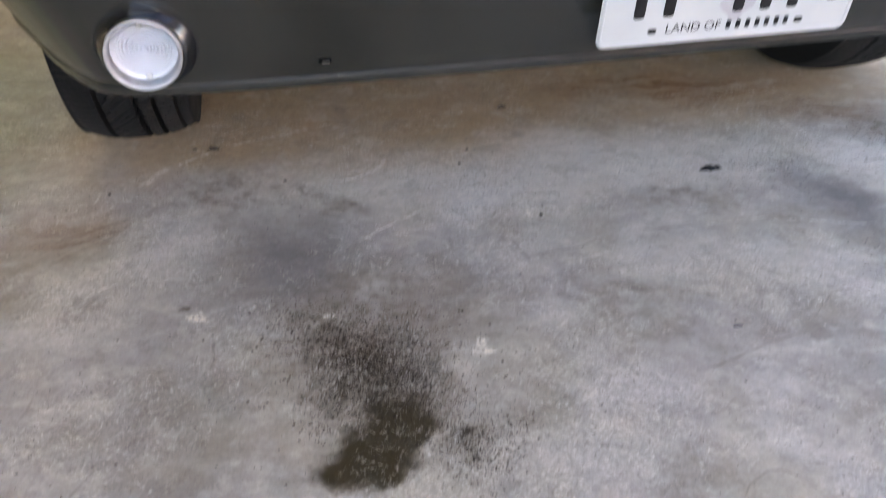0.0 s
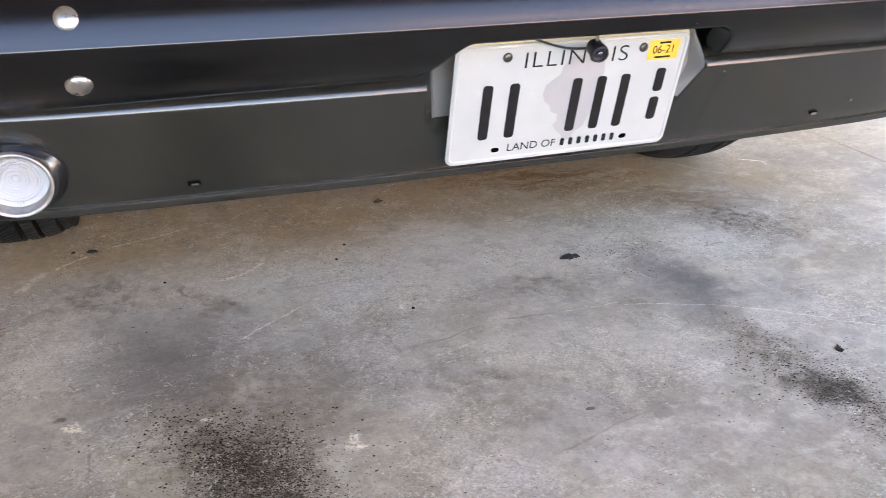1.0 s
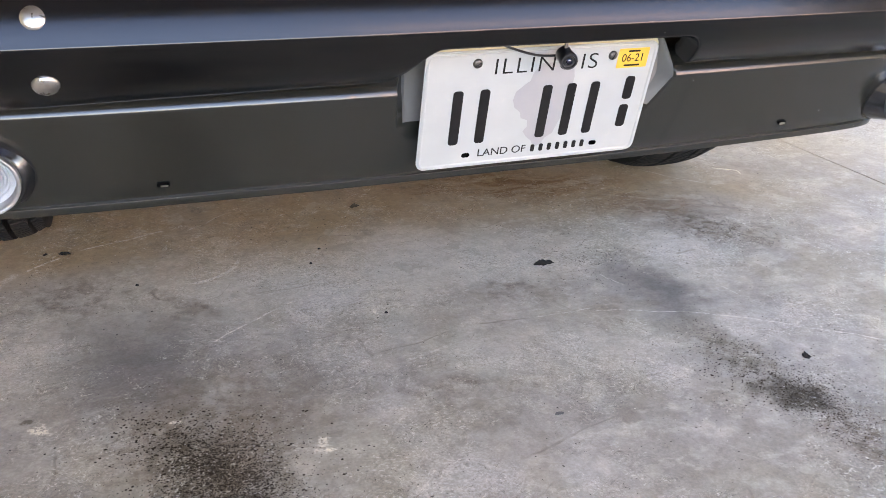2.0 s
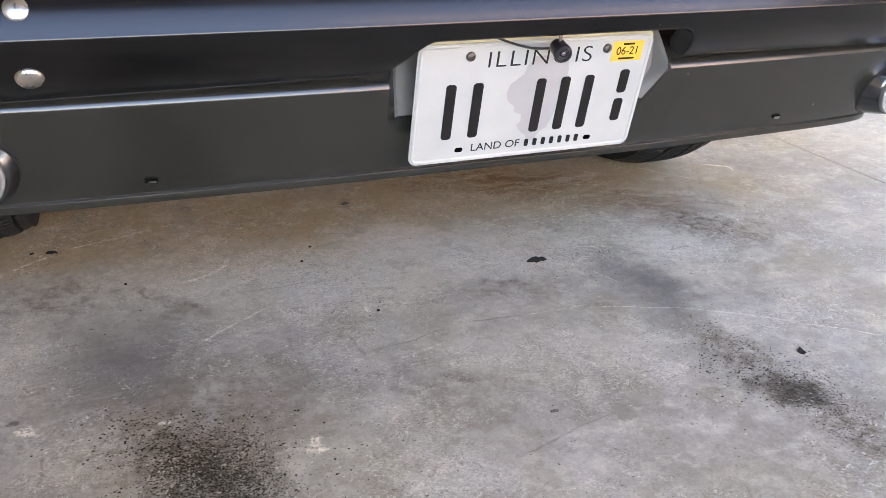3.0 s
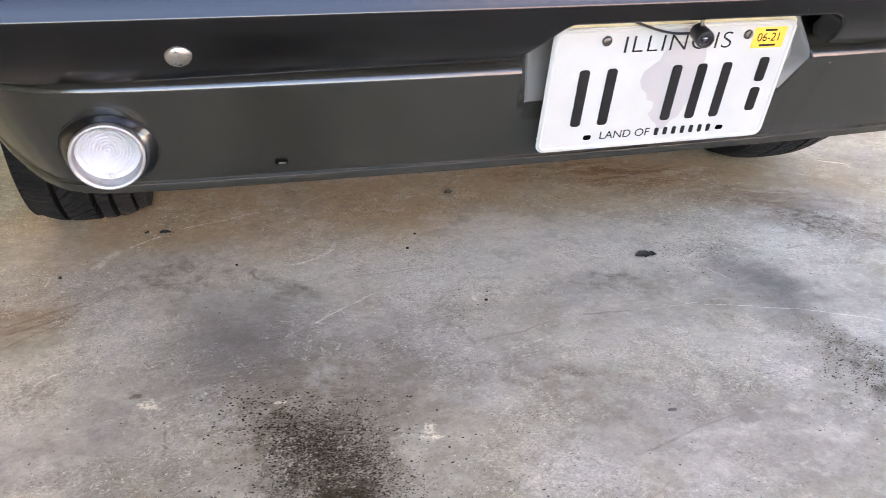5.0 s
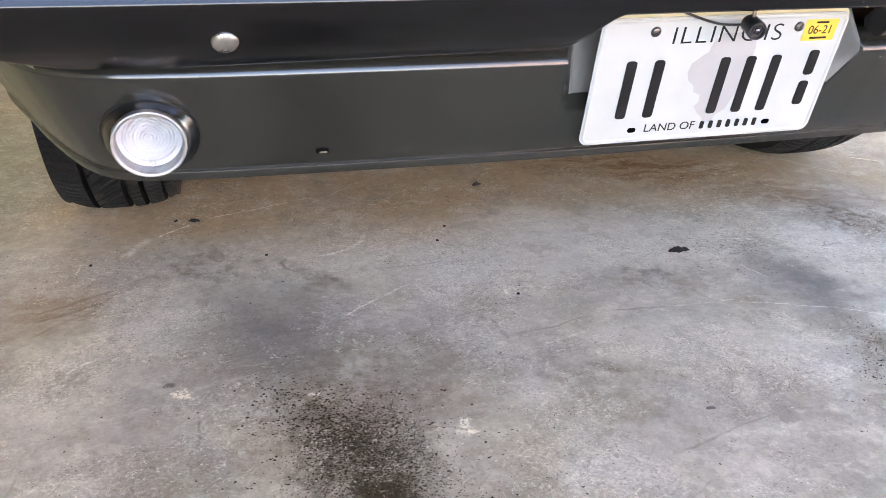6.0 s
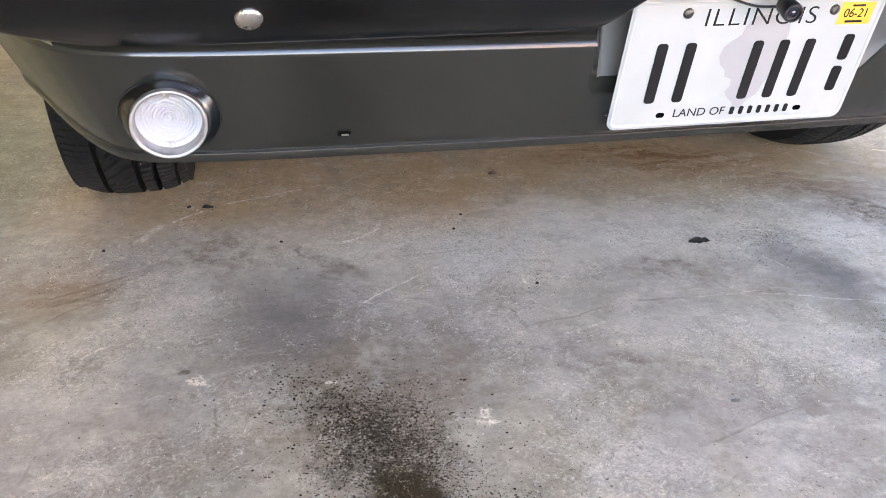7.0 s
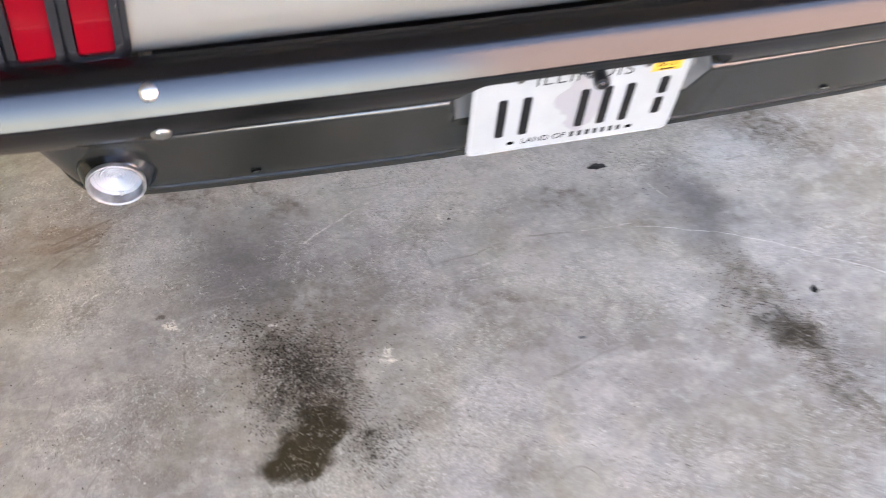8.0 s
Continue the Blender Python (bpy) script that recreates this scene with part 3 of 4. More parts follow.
def cut_edge(x):
    """Height of the bumper's lower edge, arched over the number plate."""
    a = abs(x - 0.002)
    low = 0.462 - 0.0055 * min(1.0, max(0.0, (a - 0.25) / 0.30)) + 0.034 * min(1.0, max(0.0, (a - 0.662) / 0.11)) ** 1.5
    if x < 0:
        t = min(1.0, max(0.0, (0.207 - a) / 0.058))
        return low + 0.0415 * t * t * (3 - 2 * t)
    t = min(1.0, max(0.0, (0.190 - a) / 0.034))
    return low + 0.0415 * math.sqrt(1 - (1 - t) ** 2.4)


LOWER = ((0.456, 0.0155), (0.462, 0.022), (0.470, 0.034), (0.482, 0.047), (0.494, 0.057), (0.505, 0.0642), (0.514, 0.0692), (0.5195, 0.0720))   # height, reach
RIDGE = tuple((0.0690 + 0.0050 * math.cos(radians(a)), 0.5238 + 0.0050 * math.sin(radians(a))) for a in range(-24, 25, 6))
UPPER = list(RIDGE)
for tilt in (17, 18, 19, 20.5, 22, 24, 26, 29, 33, 39, 46, 54, 62, 66, 67, 67):   # the upper face rolls over to the top
    UPPER.append((UPPER[-1][0] - 0.0043 * math.sin(radians(tilt)), UPPER[-1][1] + 0.0043 * math.cos(radians(tilt))))
rear = UPPER[-1]
UPPER = tuple(UPPER) + ((rear[0] - 0.002, rear[1]), (rear[0] - 0.003, rear[1] - 0.003), (rear[0] - 0.003, 0.540))


def bumper():
    rows = []
    for x, y, nx, ny in along(CHROME_LINE, 260):
        zb = cut_edge(x)
        reach = lambda z: float(np.interp(z, [p[0] for p in LOWER], [p[1] for p in LOWER]))
        sec = [(reach(zb) - 0.030, zb + 0.016), (reach(zb) - 0.026, zb + 0.006), (reach(zb) - 0.006, zb - 0.0005), (reach(zb) - 0.0015, zb)]
        sec += [(reach(z), z) for z in np.linspace(zb + 0.002, 0.5195, 12)]
        sec += UPPER
        rows.append([(x + nx * o, y + ny * o, z) for o, z in sec])
    bm = bmesh.new()
    sheet(bm, rows)
    return part("bumper", bm, M_BUMPER, car, "satin black rear bumper with a plate cut-out", 40)


LIP = ((-0.075, 0.324), (-0.070, 0.3142), (-0.0590, 0.3124), (-0.0574, 0.3127), (-0.0567, 0.3138), (-0.0556, 0.3180), (-0.0546, 0.3212), (-0.0548, 0.3224), (-0.0562, 0.3234), (-0.0566, 0.3240), (-0.0554, 0.3254), (-0.0460, 0.3440))
SLOPE = tuple((-0.0395 + 0.0372 * i / 12, 0.358 + 0.080 * i / 12) for i in range(13))
ROUND = tuple((-0.0059 + 0.0056 * math.cos(radians(a)), 0.4404 + 0.0056 * math.sin(radians(a))) for a in range(-20, 9, 7))
SHELF = [ROUND[-1]]
for tilt in (13, 20, 27, 34, 41, 47, 52, 56, 60):   # the shoulder rolls over slowly towards the bumper
    SHELF.append((SHELF[-1][0] - 0.0019 * math.sin(radians(tilt)), SHELF[-1][1] + 0.0019 * math.cos(radians(tilt))))
SHELF = tuple(SHELF[1:]) + ((-0.0180, 0.4625), (-0.0300, 0.4670), (-0.0450, 0.4710), (-0.095, 0.4730))
FACE = LIP + SLOPE + ROUND + SHELF


def recess_depth(x, o, z, k):
    """The valance's face, let in behind the number plate."""
    if k < len(LIP) + 6:
        return o, z
    n, first = len(FACE) - 1, len(LIP) + 6
    r = min(1.0, max(0.0, ((0.190 if x > 0 else 0.187) - abs(x - 0.008)) / 0.014))
    bz = 0.402 + 0.104 * (k - first) / (n - first)
    bo = min(float(np.interp(bz, [p[1] for p in SLOPE], [p[0] for p in SLOPE])), -0.0235) if bz < 0.5 else -0.040
    return o * (1 - r) + bo * r, z * (1 - r) + bz * r


def valance():
    rows = []
    base = along(SHOULDER, 300)
    line = [p for p in base if not 0.13 < abs(p[0]) < 0.23]
    line += [(float(x), shoulder_at(x), 0.0, -1.0) for x in np.r_[np.arange(-0.229, -0.131, 0.0025), np.arange(0.131, 0.229, 0.0025)]]
    line.sort(key=lambda p: p[0])
    for x, y, nx, ny in line:
        row = []
        for k, (o, z) in enumerate(FACE):
            o, z = recess_depth(x, o, z, k)
            u = abs(x - 0.008)
            lean = (0.024 if x > 0 else -0.004) * min(1.0, max(0.0, (0.440 - z) / 0.045)) * max(0.0, 1 - max(0.0, abs(u - 0.183) - 0.012) / 0.030)
            row.append((x - math.copysign(lean, x) + nx * o, y + ny * o, z))
        rows.append(row)
    bm = bmesh.new()
    sheet(bm, rows)
    inner = bmesh.new()
    first = len(LIP) + 6
    bare = lambda x: -0.169 < x < 0.1985
    sheet(inner, [row[first:] for row, p in zip(rows, line) if bare(p[0])])
    bm.verts.index_update()
    width = len(FACE)
    cut = [f for f in bm.faces if all(v.index % width >= first and bare(line[v.index // width][0]) for v in f.verts)]
    bmesh.ops.delete(bm, geom=cut, context="FACES")
    v = part("valance", bm, M_VALANCE, car, "charcoal satin painted lower rear valance", 38)
    part("plate_recess", inner, M_PRIMER, v, "bare grey recess behind the plate", 30)
    # small slotted holes near the lower edge
    for side in (-1, 1):
        x, z = side * 0.44, 0.3435
        y = shoulder_at(x) + 0.0462
        m = Matrix.Translation((x, y - 0.0012, z)) @ Matrix.Rotation(radians(90 + 24), 4, "X")
        part("slot", prism(bmesh.new(), rounded(0.0140, 0.0054, 0.0027), 0.0016, m), M_HOLE, v, "dark slotted hole")
        bm = bmesh.new()
        prism(bm, rounded(0.0085 if side < 0 else 0.010, 0.0022 if side < 0 else 0.004, 0.001), 0.0004, m @ Matrix.Translation((0.001, -0.0012, 0.0016)))
        part("clip", bm, M_STEEL, v, "bare metal clip in the hole")
    return v


bumper()
valance()


def bumper_bolt(x, z, y, tilt):
    bm = bmesh.new()
    m = Matrix.Translation((x, y, z)) @ Matrix.Rotation(radians(90 + tilt), 4, "X")
    r = 0.0123
    prof = [(r, -0.010), (r, 0.0005)] + [(r * math.cos(radians(a)), 0.0005 + 0.0056 * math.sin(radians(a))) for a in range(10, 90, 8)] + [(0, 0.0061)]
    turned(bm, prof, m, 32)
    return part("bolt", bm, M_STEEL, car, "polished domed bumper bolt head", 50)


for bx in (-0.535, 0.535):
    bumper_bolt(bx, 0.4872, -0.0300, 34)
    bumper_bolt(bx, 0.5490, -0.0395, -29)


def reverse_lamp(side):
    """Round clear reversing lamp in a swollen collar of the valance."""
    cx, cy, cz, face = -0.6168 if side < 0 else 0.650, 0.040, 0.3722, 9.0
    axis = Matrix.Translation((cx, cy, cz)) @ Matrix.Rotation(radians(90 + face), 4, "X")
    lamp = part("reverse_lamp", turned(bmesh.new(), [(0.0360, -0.055), (0.0368, -0.010), (0.0371, 0.0004), (0.0369, 0.0018), (0.0364, 0.0025), (0.0356, 0.0027), (0.0342, 0.0024), (0.0334, 0.0017), (0.0329, 0.0008), (0.0326, -0.0004), (0.0322, -0.0110), (0.0320, -0.0190)], axis, 72), M_RING, car, "round chrome reversing lamp housing", 45)
    # painted collar that flares into the valance
    bm = bmesh.new()
    rows = []
    for i in range(73):
        a = 2 * math.pi * i / 72
        ca, sa = math.cos(a), math.sin(a)
        out = []
        for s in np.linspace(0, 1, 9):
            rr = 0.0376 + s * (0.0122 * ca * ca + (0.0038 if sa > 0 else 0.0095) * sa * sa)
            x, z = cx + rr * ca, cz + rr * sa
            zz = min(0.4380, max(0.3280, z))
            ys = shoulder_at(x) + float(np.interp(zz, [b for o, b in FACE[3:25]], [-o for o, b in FACE[3:25]]))
            yl = cy + 0.004 + math.tan(radians(face)) * (z - cz) * -1.0
            yl = min(yl, ys - 0.0005)
            w = s ** 1.25
            out.append((x, yl * (1 - w) + (ys - 0.0010) * w, z))
        out.append((cx + (rr + 0.0007) * ca, ys + 0.0015, cz + (rr + 0.0007) * sa))
        rows.append(out)
    sheet(bm, rows)
    part("collar", bm, M_COLLAR, lamp, "polished collar mirroring the dark valance", 60)
    edge = [row[-2] for row in rows]
    part("gasket", tube(bmesh.new(), edge, 0.0013, 6), M_BEZEL, lamp, "thin black gasket")
    # silver backing and ribbed lens, sunk into the housing
    bowl = [(0.0320, -0.0138), (0.0272, -0.0140), (0.0268, -0.0160), (0.0260, -0.0160)]
    for k in range(7):
        r = 0.0256 - 0.0034 * k
        bowl += [(r, -0.0144), (r - 0.0010, -0.0146), (r - 0.0028, -0.0166)]
    bowl += [(0.0020, -0.0150), (0.0012, -0.0146), (0, -0.0146)]
    part("reflector", turned(bmesh.new(), bowl, axis, 72), M_REFLECT, lamp, "ringed silver reflector", 20)
    prof = [(0.0319, -0.0134), (0.0319, -0.0124), (0.0312, -0.0120)] + [(r, -0.0120 + 0.0012 * (1 - (r / 0.0312) ** 2)) for r in np.linspace(0.030, 0.001, 12)] + [(0, -0.0108), (0, -0.0120)] + [(r, -0.0132 + 0.0012 * (1 - (r / 0.0312) ** 2)) for r in np.linspace(0.001, 0.0312, 8)]
    lens = part("lens", turned(bmesh.new(), prof, axis, 72), M_LENS, lamp, "clear ribbed plastic lens", 40)
    for sy in (-0.0285, 0.0262):
        m = axis @ Matrix.Translation((0, sy, -0.0116))
        part("screw", turned(bmesh.new(), [(0.0033, -0.003), (0.0033, 0.0004), (0.0026, 0.0014), (0.0014, 0.0014), (0.0010, 0.0002), (0, 0.0002)], m, 16), M_STEEL, lens, "small lens screw", 30)


reverse_lamp(-1)
reverse_lamp(1)


def tail_lamp(side):
    """Three upright red lenses in one black bezel."""
    x0, z0, z1, y = 0.548, 0.567, 0.715, 0.012
    pivot = Vector((side * x0, y, z0))
    lean = Matrix.Translation(pivot) @ Matrix(((1, 0, side * -0.10, 0), (0, 1, 0, 0), (0, 0, 1, 0), (0, 0, 0, 1))) @ Matrix.Translation(-pivot)
    lamp = part("tail_lamp", prism(bmesh.new(), rounded(0.196, z1 - z0, 0.010), 0.014, lean @ Matrix.Translation((side * (x0 + 0.098), y + 0.012, (z0 + z1) / 2)) @ Matrix.Rotation(radians(90), 4, "X")), M_BEZEL, car, "gloss black three-segment tail lamp bezel")
    for k in range(3):
        cx = side * (x0 + 0.036 + 0.062 * k)
        m = lean @ Matrix.Translation((cx, y, (z0 + z1) / 2 + 0.002)) @ Matrix.Rotation(radians(90), 4, "X")
        bm = bmesh.new()
        # ribbed upper part, and a step that leans outward at the foot
        rows = []
        for u, reach in ((0.064, 0.0), (0.063, 0.0032), (0.030, 0.0036), (-0.026, 0.0040), (-0.0275, 0.0046), (-0.029, 0.0050), (-0.060, 0.0066), (-0.064, 0.0066), (-0.064, 0.0)):
            rows.append([m @ Vector((a, u, reach if abs(a) < 0.0195 else 0.0)) for a in (-0.020, -0.0194, -0.007, 0.007, 0.0194, 0.020)])
        sheet(bm, rows)
        part("lens", bm, M_RED, lamp, "ribbed red tail lamp lens")
        bm = bmesh.new()
        ring, inner = rounded(0.058, 0.146, 0.012, 5), rounded(0.041, 0.129, 0.007, 5)
        rows = [[m @ Vector((a, b, h)) for (a, b), h in zip(line, [h] * len(line))] + [m @ Vector((line[0][0], line[0][1], h))] for line, h in ((ring, 0.000), (ring, 0.010), (inner, 0.012), (inner, 0.002))]
        sheet(bm, rows)
        part("bezel", bm, M_BEZEL, lamp, "gloss black lens surround")
        bm = bmesh.new()
        box(bm, cx - 0.024, cx + 0.024, y - 0.0135, y - 0.0115, z0 + 0.0055, z0 + 0.0070, 0.0004, lean)
        part("trim_strip", bm, M_TRIM, lamp, "thin bright trim strip")


tail_lamp(-1)
tail_lamp(1)


def car_shell():
    """The body forward of the bumper: tail panel, shell, underside."""
    # tail panel with a rolled lower lip
    rows = []
    for x, y, nx, ny in along(((0, 0.018), (0.4, 0.020), (0.65, 0.026), (0.76, 0.045), (0.82, 0.09), (0.85, 0.16), (0.865, 0.30)), 120):
        sec = ((-0.05, 0.556), (-0.02, 0.557), (-0.008, 0.560), (-0.002, 0.565), (0, 0.571), (-0.001, 0.60), (-0.006, 0.66), (-0.006, 0.74), (0, 0.80), (0.012, 0.845), (0.012, 0.86), (-0.01, 0.872), (-0.06, 0.88))
        rows.append([(x + nx * o, y + ny * o, z) for o, z in sec])
    bm = bmesh.new()
    sheet(bm, rows)
    part("tail_panel", bm, M_BODY, car, "glossy champagne painted tail panel", 40)
    ys = (0.05, 0.15, 0.5, 0.9, 1.3, 1.7, 2.1, 2.6, 2.95, 3.3, 3.8, 4.25, 4.5, 4.58)
    tops = (0.86, 0.885, 0.91, 0.95, 1.10, 1.24, 1.30, 1.29, 1.15, 0.97, 0.94, 0.88, 0.80, 0.70)
    wide = (0.74, 0.80, 0.868, 0.885, 0.89, 0.89, 0.885, 0.88, 0.88, 0.88, 0.87, 0.84, 0.78, 0.70)
    ylist = np.linspace(ys[0], ys[-1], 50)
    rows = []
    for y in ylist:
        t, w = np.interp(y, ys, tops), np.interp(y, ys, wide)
        base, belt = 0.45 if y < 0.55 else 0.30, 0.80
        half = [(w * 0.96, base), (w * 0.985, 0.50), (w, 0.62), (w * 0.985, 0.74), (w * 0.95, min(belt + 0.02, t - 0.03))]
        half += [(w * (0.90 - 0.26 * max(0, t - 0.95) / 0.35), min(t - 0.015, belt + 0.06 + 0.55 * max(0, t - 0.95))), (w * 0.55, t - 0.004), (0, t)]
        rows.append([(-a, y, b) for a, b in half] + [(a, y, b) for a, b in half[-2::-1]])
    bm = bmesh.new()
    grid = sheet(bm, rows)
    bm.faces.new(grid[-1])
    part("body", bm, M_BODY, car, "champagne painted body shell", 50)
    part("underside", box(bmesh.new(), -0.56, 0.56, 0.16, 4.4, 0.335, 0.46, 0.03), M_DARK, car, "black underbody")


car_shell()


def wheel(x, y):
    """A wide treaded tyre on a plain rim, standing on the floor."""
    radius, width = 0.330, 0.192
    hub = new("wheel")
    hub.parent = car
    hub.location = (x, y, radius - 0.004)
    tagged(hub, "wide black tyre with grooved tread")
    steps = 1300
    rows = []
    across = np.linspace(-1, 1, 101)
    side_wall = ((0.80, 0.205), (0.98, 0.235), (1.06, 0.270), (1.05, 0.297), (1.01, 0.314))
    for i in range(steps):
        a = 2 * math.pi * i / steps
        row = [(-w * width / 2, r) for w, r in side_wall]
        run = a * radius
        for u in across:
            r = radius - 0.014 * abs(u) ** 3.5 - 0.003 * u * u
            # rounds, slashes between them, and fine cuts on the shoulders
            for g, half, deep in ((-0.47, 0.045, 0.0200), (0.16, 0.042, 0.0200), (0.47, 0.042, 0.0200), (0.84, 0.024, 0.0120)):
                if abs(u - g) < half:
                    r -= deep
            slash = (run / 0.0330 + 2.6 * u - 1.8 * u * u) % 1.0
            if -0.43 < u < 0.12 and slash < (0.26 if u > -0.30 else 0.14):
                r -= 0.0150
            elif -0.22 < u < 0.06 and 0.58 < slash < 0.68:
                r -= 0.0070
            elif u < -0.52 and (run / 0.0165 + 0.7 * u) % 1.0 < 0.20:
                r -= 0.0085 if u < -0.60 else 0.0040
            elif 0.20 < u < 0.43 and (run / 0.0190 + 1.1 * u) % 1.0 < 0.20:
                r -= 0.0060
            elif u > 0.51 and (run / 0.0150 - 0.6 * u) % 1.0 < 0.20:
                r -= 0.0055
            row.append((u * width / 2 * 0.95, r))
        row += [(w * width / 2, r) for w, r in side_wall[::-1]]
        rows.append([(w, r * math.cos(a), r * math.sin(a)) for w, r in row])
    rows.append(rows[0])
    bm = bmesh.new()
    sheet(bm, rows)
    part("tyre", bm, M_RUBBER, hub, "black rubber tyre with grooved tread", 28)
    bm = bmesh.new()
    m = Matrix.Rotation(radians(90), 4, "Y")
    turned(bm, [(0, -0.03), (0.08, -0.03), (0.17, -0.07), (0.20, -0.098), (0.212, -0.098), (0.206, 0.0), (0.212, 0.098), (0.20, 0.098), (0.17, 0.07), (0.08, 0.03), (0, 0.03)], m, 48)
    part("rim", bm, M_RIM, hub, "grey alloy rim")
    return hub


first_wheel = wheel(-0.727, 0.856)
for wx, wy in ((0.738, 0.856), (-0.730, 3.59), (0.738, 3.59)):
    hub = new("wheel")
    hub.parent, hub.location = car, (wx, wy, 0.326)
    tagged(hub, "wide black tyre with grooved tread")
    for piece in first_wheel.children:
        twin = new(piece.name.split(".")[0], piece.data)
        twin.parent = hub
        tagged(twin, piece["label"])


# ---------------------------------------------------------------- number plate, camera
TILT = 12.4
PLATE = Matrix.Translation((0, 0.0118, 0.4170)) @ Matrix.Rotation(radians(90 + TILT), 4, "X")   # local x right, y up, z to the rear


def flat_text(name, words, size, x, y, z, material, parent, label, squeeze=1.0, shear=0.0, spacing=1.0, thin=0.0):
    """Lettering as a thin mesh on the plate."""
    cu = bpy.data.curves.new(name, "FONT")
    cu.body, cu.size, cu.align_x, cu.align_y = words, size, "CENTER", "CENTER"
    cu.extrude, cu.shear, cu.space_character, cu.offset = 0.00015, shear, spacing, -thin
    tmp = bpy.data.objects.new(name, cu)
    scene.collection.objects.link(tmp)
    bpy.context.view_layer.update()
    me = bpy.data.meshes.new_from_object(tmp.evaluated_get(bpy.context.evaluated_depsgraph_get()))
    bpy.data.objects.remove(tmp)
    me.transform(PLATE @ Matrix.Translation((x, y, z)) @ Matrix.Diagonal((squeeze, 1, 1, 1)))
    me.materials.clear()
    me.materials.append(material)
    ob = new(name, me)
    ob.parent = parent
    return tagged(ob, label)


def number_plate():
    w, h = 0.3048, 0.1524
    plate = tagged(part("number_plate", prism(bmesh.new(), rounded(w, h, 0.011), 0.0012, PLATE), M_PLATE), "white embossed licence plate with a grey state map", "licence plate")
    # cream sheet behind the plate stands in for its lit top rim
    part("backing_plate", prism(bmesh.new(), rounded(w - 0.002, h, 0.011), 0.0010, PLATE @ Matrix.Translation((0.0015, 0.0042, -0.0026))), M_LIT_CREAM, plate, "cream sheet added for the lit top rim of the plate")
    # raised rim
    bm = bmesh.new()
    lines = [(rounded(w - 0.003, h - 0.003, 0.0095), 0.0011), (rounded(w - 0.005, h - 0.005, 0.0085), 0.0024), (rounded(w - 0.0085, h - 0.0085, 0.007), 0.0024), (rounded(w - 0.0115, h - 0.0115, 0.006), 0.0011)]
    sheet(bm, [[PLATE @ Vector((a, b, z)) for a, b in line + line[:1]] for line, z in lines])
    part("raised_rim", bm, M_PLATE, plate, "", 60)
    # grey map
    left = ((0.010, 0.056), (0.002, 0.044), (0.000, 0.034), (-0.006, 0.029), (-0.014, 0.021), (-0.016, 0.010), (-0.013, 0.000), (-0.006, -0.007), (-0.004, -0.015), (0.004, -0.019), (0.005, -0.028), (0.001, -0.034), (0.006, -0.042), (0.013, -0.049), (0.016, -0.057))
    right = ((0.024, -0.056), (0.028, -0.046), (0.036, -0.040), (0.040, -0.026), (0.046, -0.012), (0.048, 0.012), (0.049, 0.036), (0.046, 0.050), (0.043, 0.056))
    part("state_map", prism(bmesh.new(), left + right, 0.00012, PLATE @ Matrix.Translation((-0.017, 0, 0.00125)) @ Matrix.Diagonal((1.2, 1, 1, 1))), M_MAP, plate, "pale grey printed state map")
    flat_text("state_name", "ILLINOIS", 0.0285, 0.0010, 0.0540, 0.0016, M_INK, plate, "black printed state name", 1.18, 0.0, 1.10, 0.0003)
    flat_text("motto", "LAND OF", 0.0145, -0.0405, -0.0590, 0.0016, M_INK, plate, "small black printed motto", 1.08, 0.0, 1.0)
    bar = lambda name, x, y, bw, bh, label: part(name, prism(bmesh.new(), rounded(bw, bh, min(bw, bh) * 0.3, 3), 0.0010, PLATE @ Matrix.Translation((x, y, 0.0013))), M_INK, plate, label)
    for k in range(7):
        bar("motto_bar", 0.0020 + 0.0118 * k, -0.0590, 0.0050, 0.0098, "small black bar")
    for x in (-0.108, -0.074, 0.008, 0.041, 0.074):
        bar("figure_bar", x, -0.0085, 0.0125, 0.071, "tall black bar")
    for y in (0.0155, -0.0235):
        bar("letter_bar", 0.123, y, 0.013, 0.031, "short black bar")
    # slots below
    for x in (-0.0889, 0.0889):
        part("slot", prism(bmesh.new(), rounded(0.0105, 0.0062, 0.003), 0.0006, PLATE @ Matrix.Translation((x, -0.0602, 0.0010))), M_HOLE, plate, "dark mounting slot")
        m = PLATE @ Matrix.Translation((x, 0.0605, 0.0010))
        bm = bmesh.new()
        turned(bm, [(0.0058, 0), (0.0058, 0.0016), (0.0048, 0.0030), (0.0030, 0.0036), (0, 0.0036)], m, 24)
        sc = part("screw", bm, M_SCREW, plate, "dark metal plate screw", 40)
        part("screw_slot", box(bmesh.new(), -0.0045, 0.0045, -0.0006, 0.0006, 0.0030, 0.0039, 0, m @ Matrix.Rotation(0.5 if x < 0 else 1.2, 4, "Z")), M_DARK, sc)
    # registration sticker
    sx, sy = 0.1185, 0.0555
    part("sticker", prism(bmesh.new(), rounded(0.043, 0.0255, 0.001, 2), 0.0003, PLATE @ Matrix.Translation((sx, sy, 0.0013))), M_YELLOW, plate, "yellow registration sticker")
    flat_text("sticker_date", "06-21", 0.0145, sx, sy, 0.0018, M_INK, plate, "black printed month and year", 0.95)
    bar("sticker_bar", sx, sy + 0.0092, 0.016, 0.0022, "small black bar")
    bar("sticker_bar", sx, sy - 0.0092, 0.022, 0.0022, "small black bar")


number_plate()


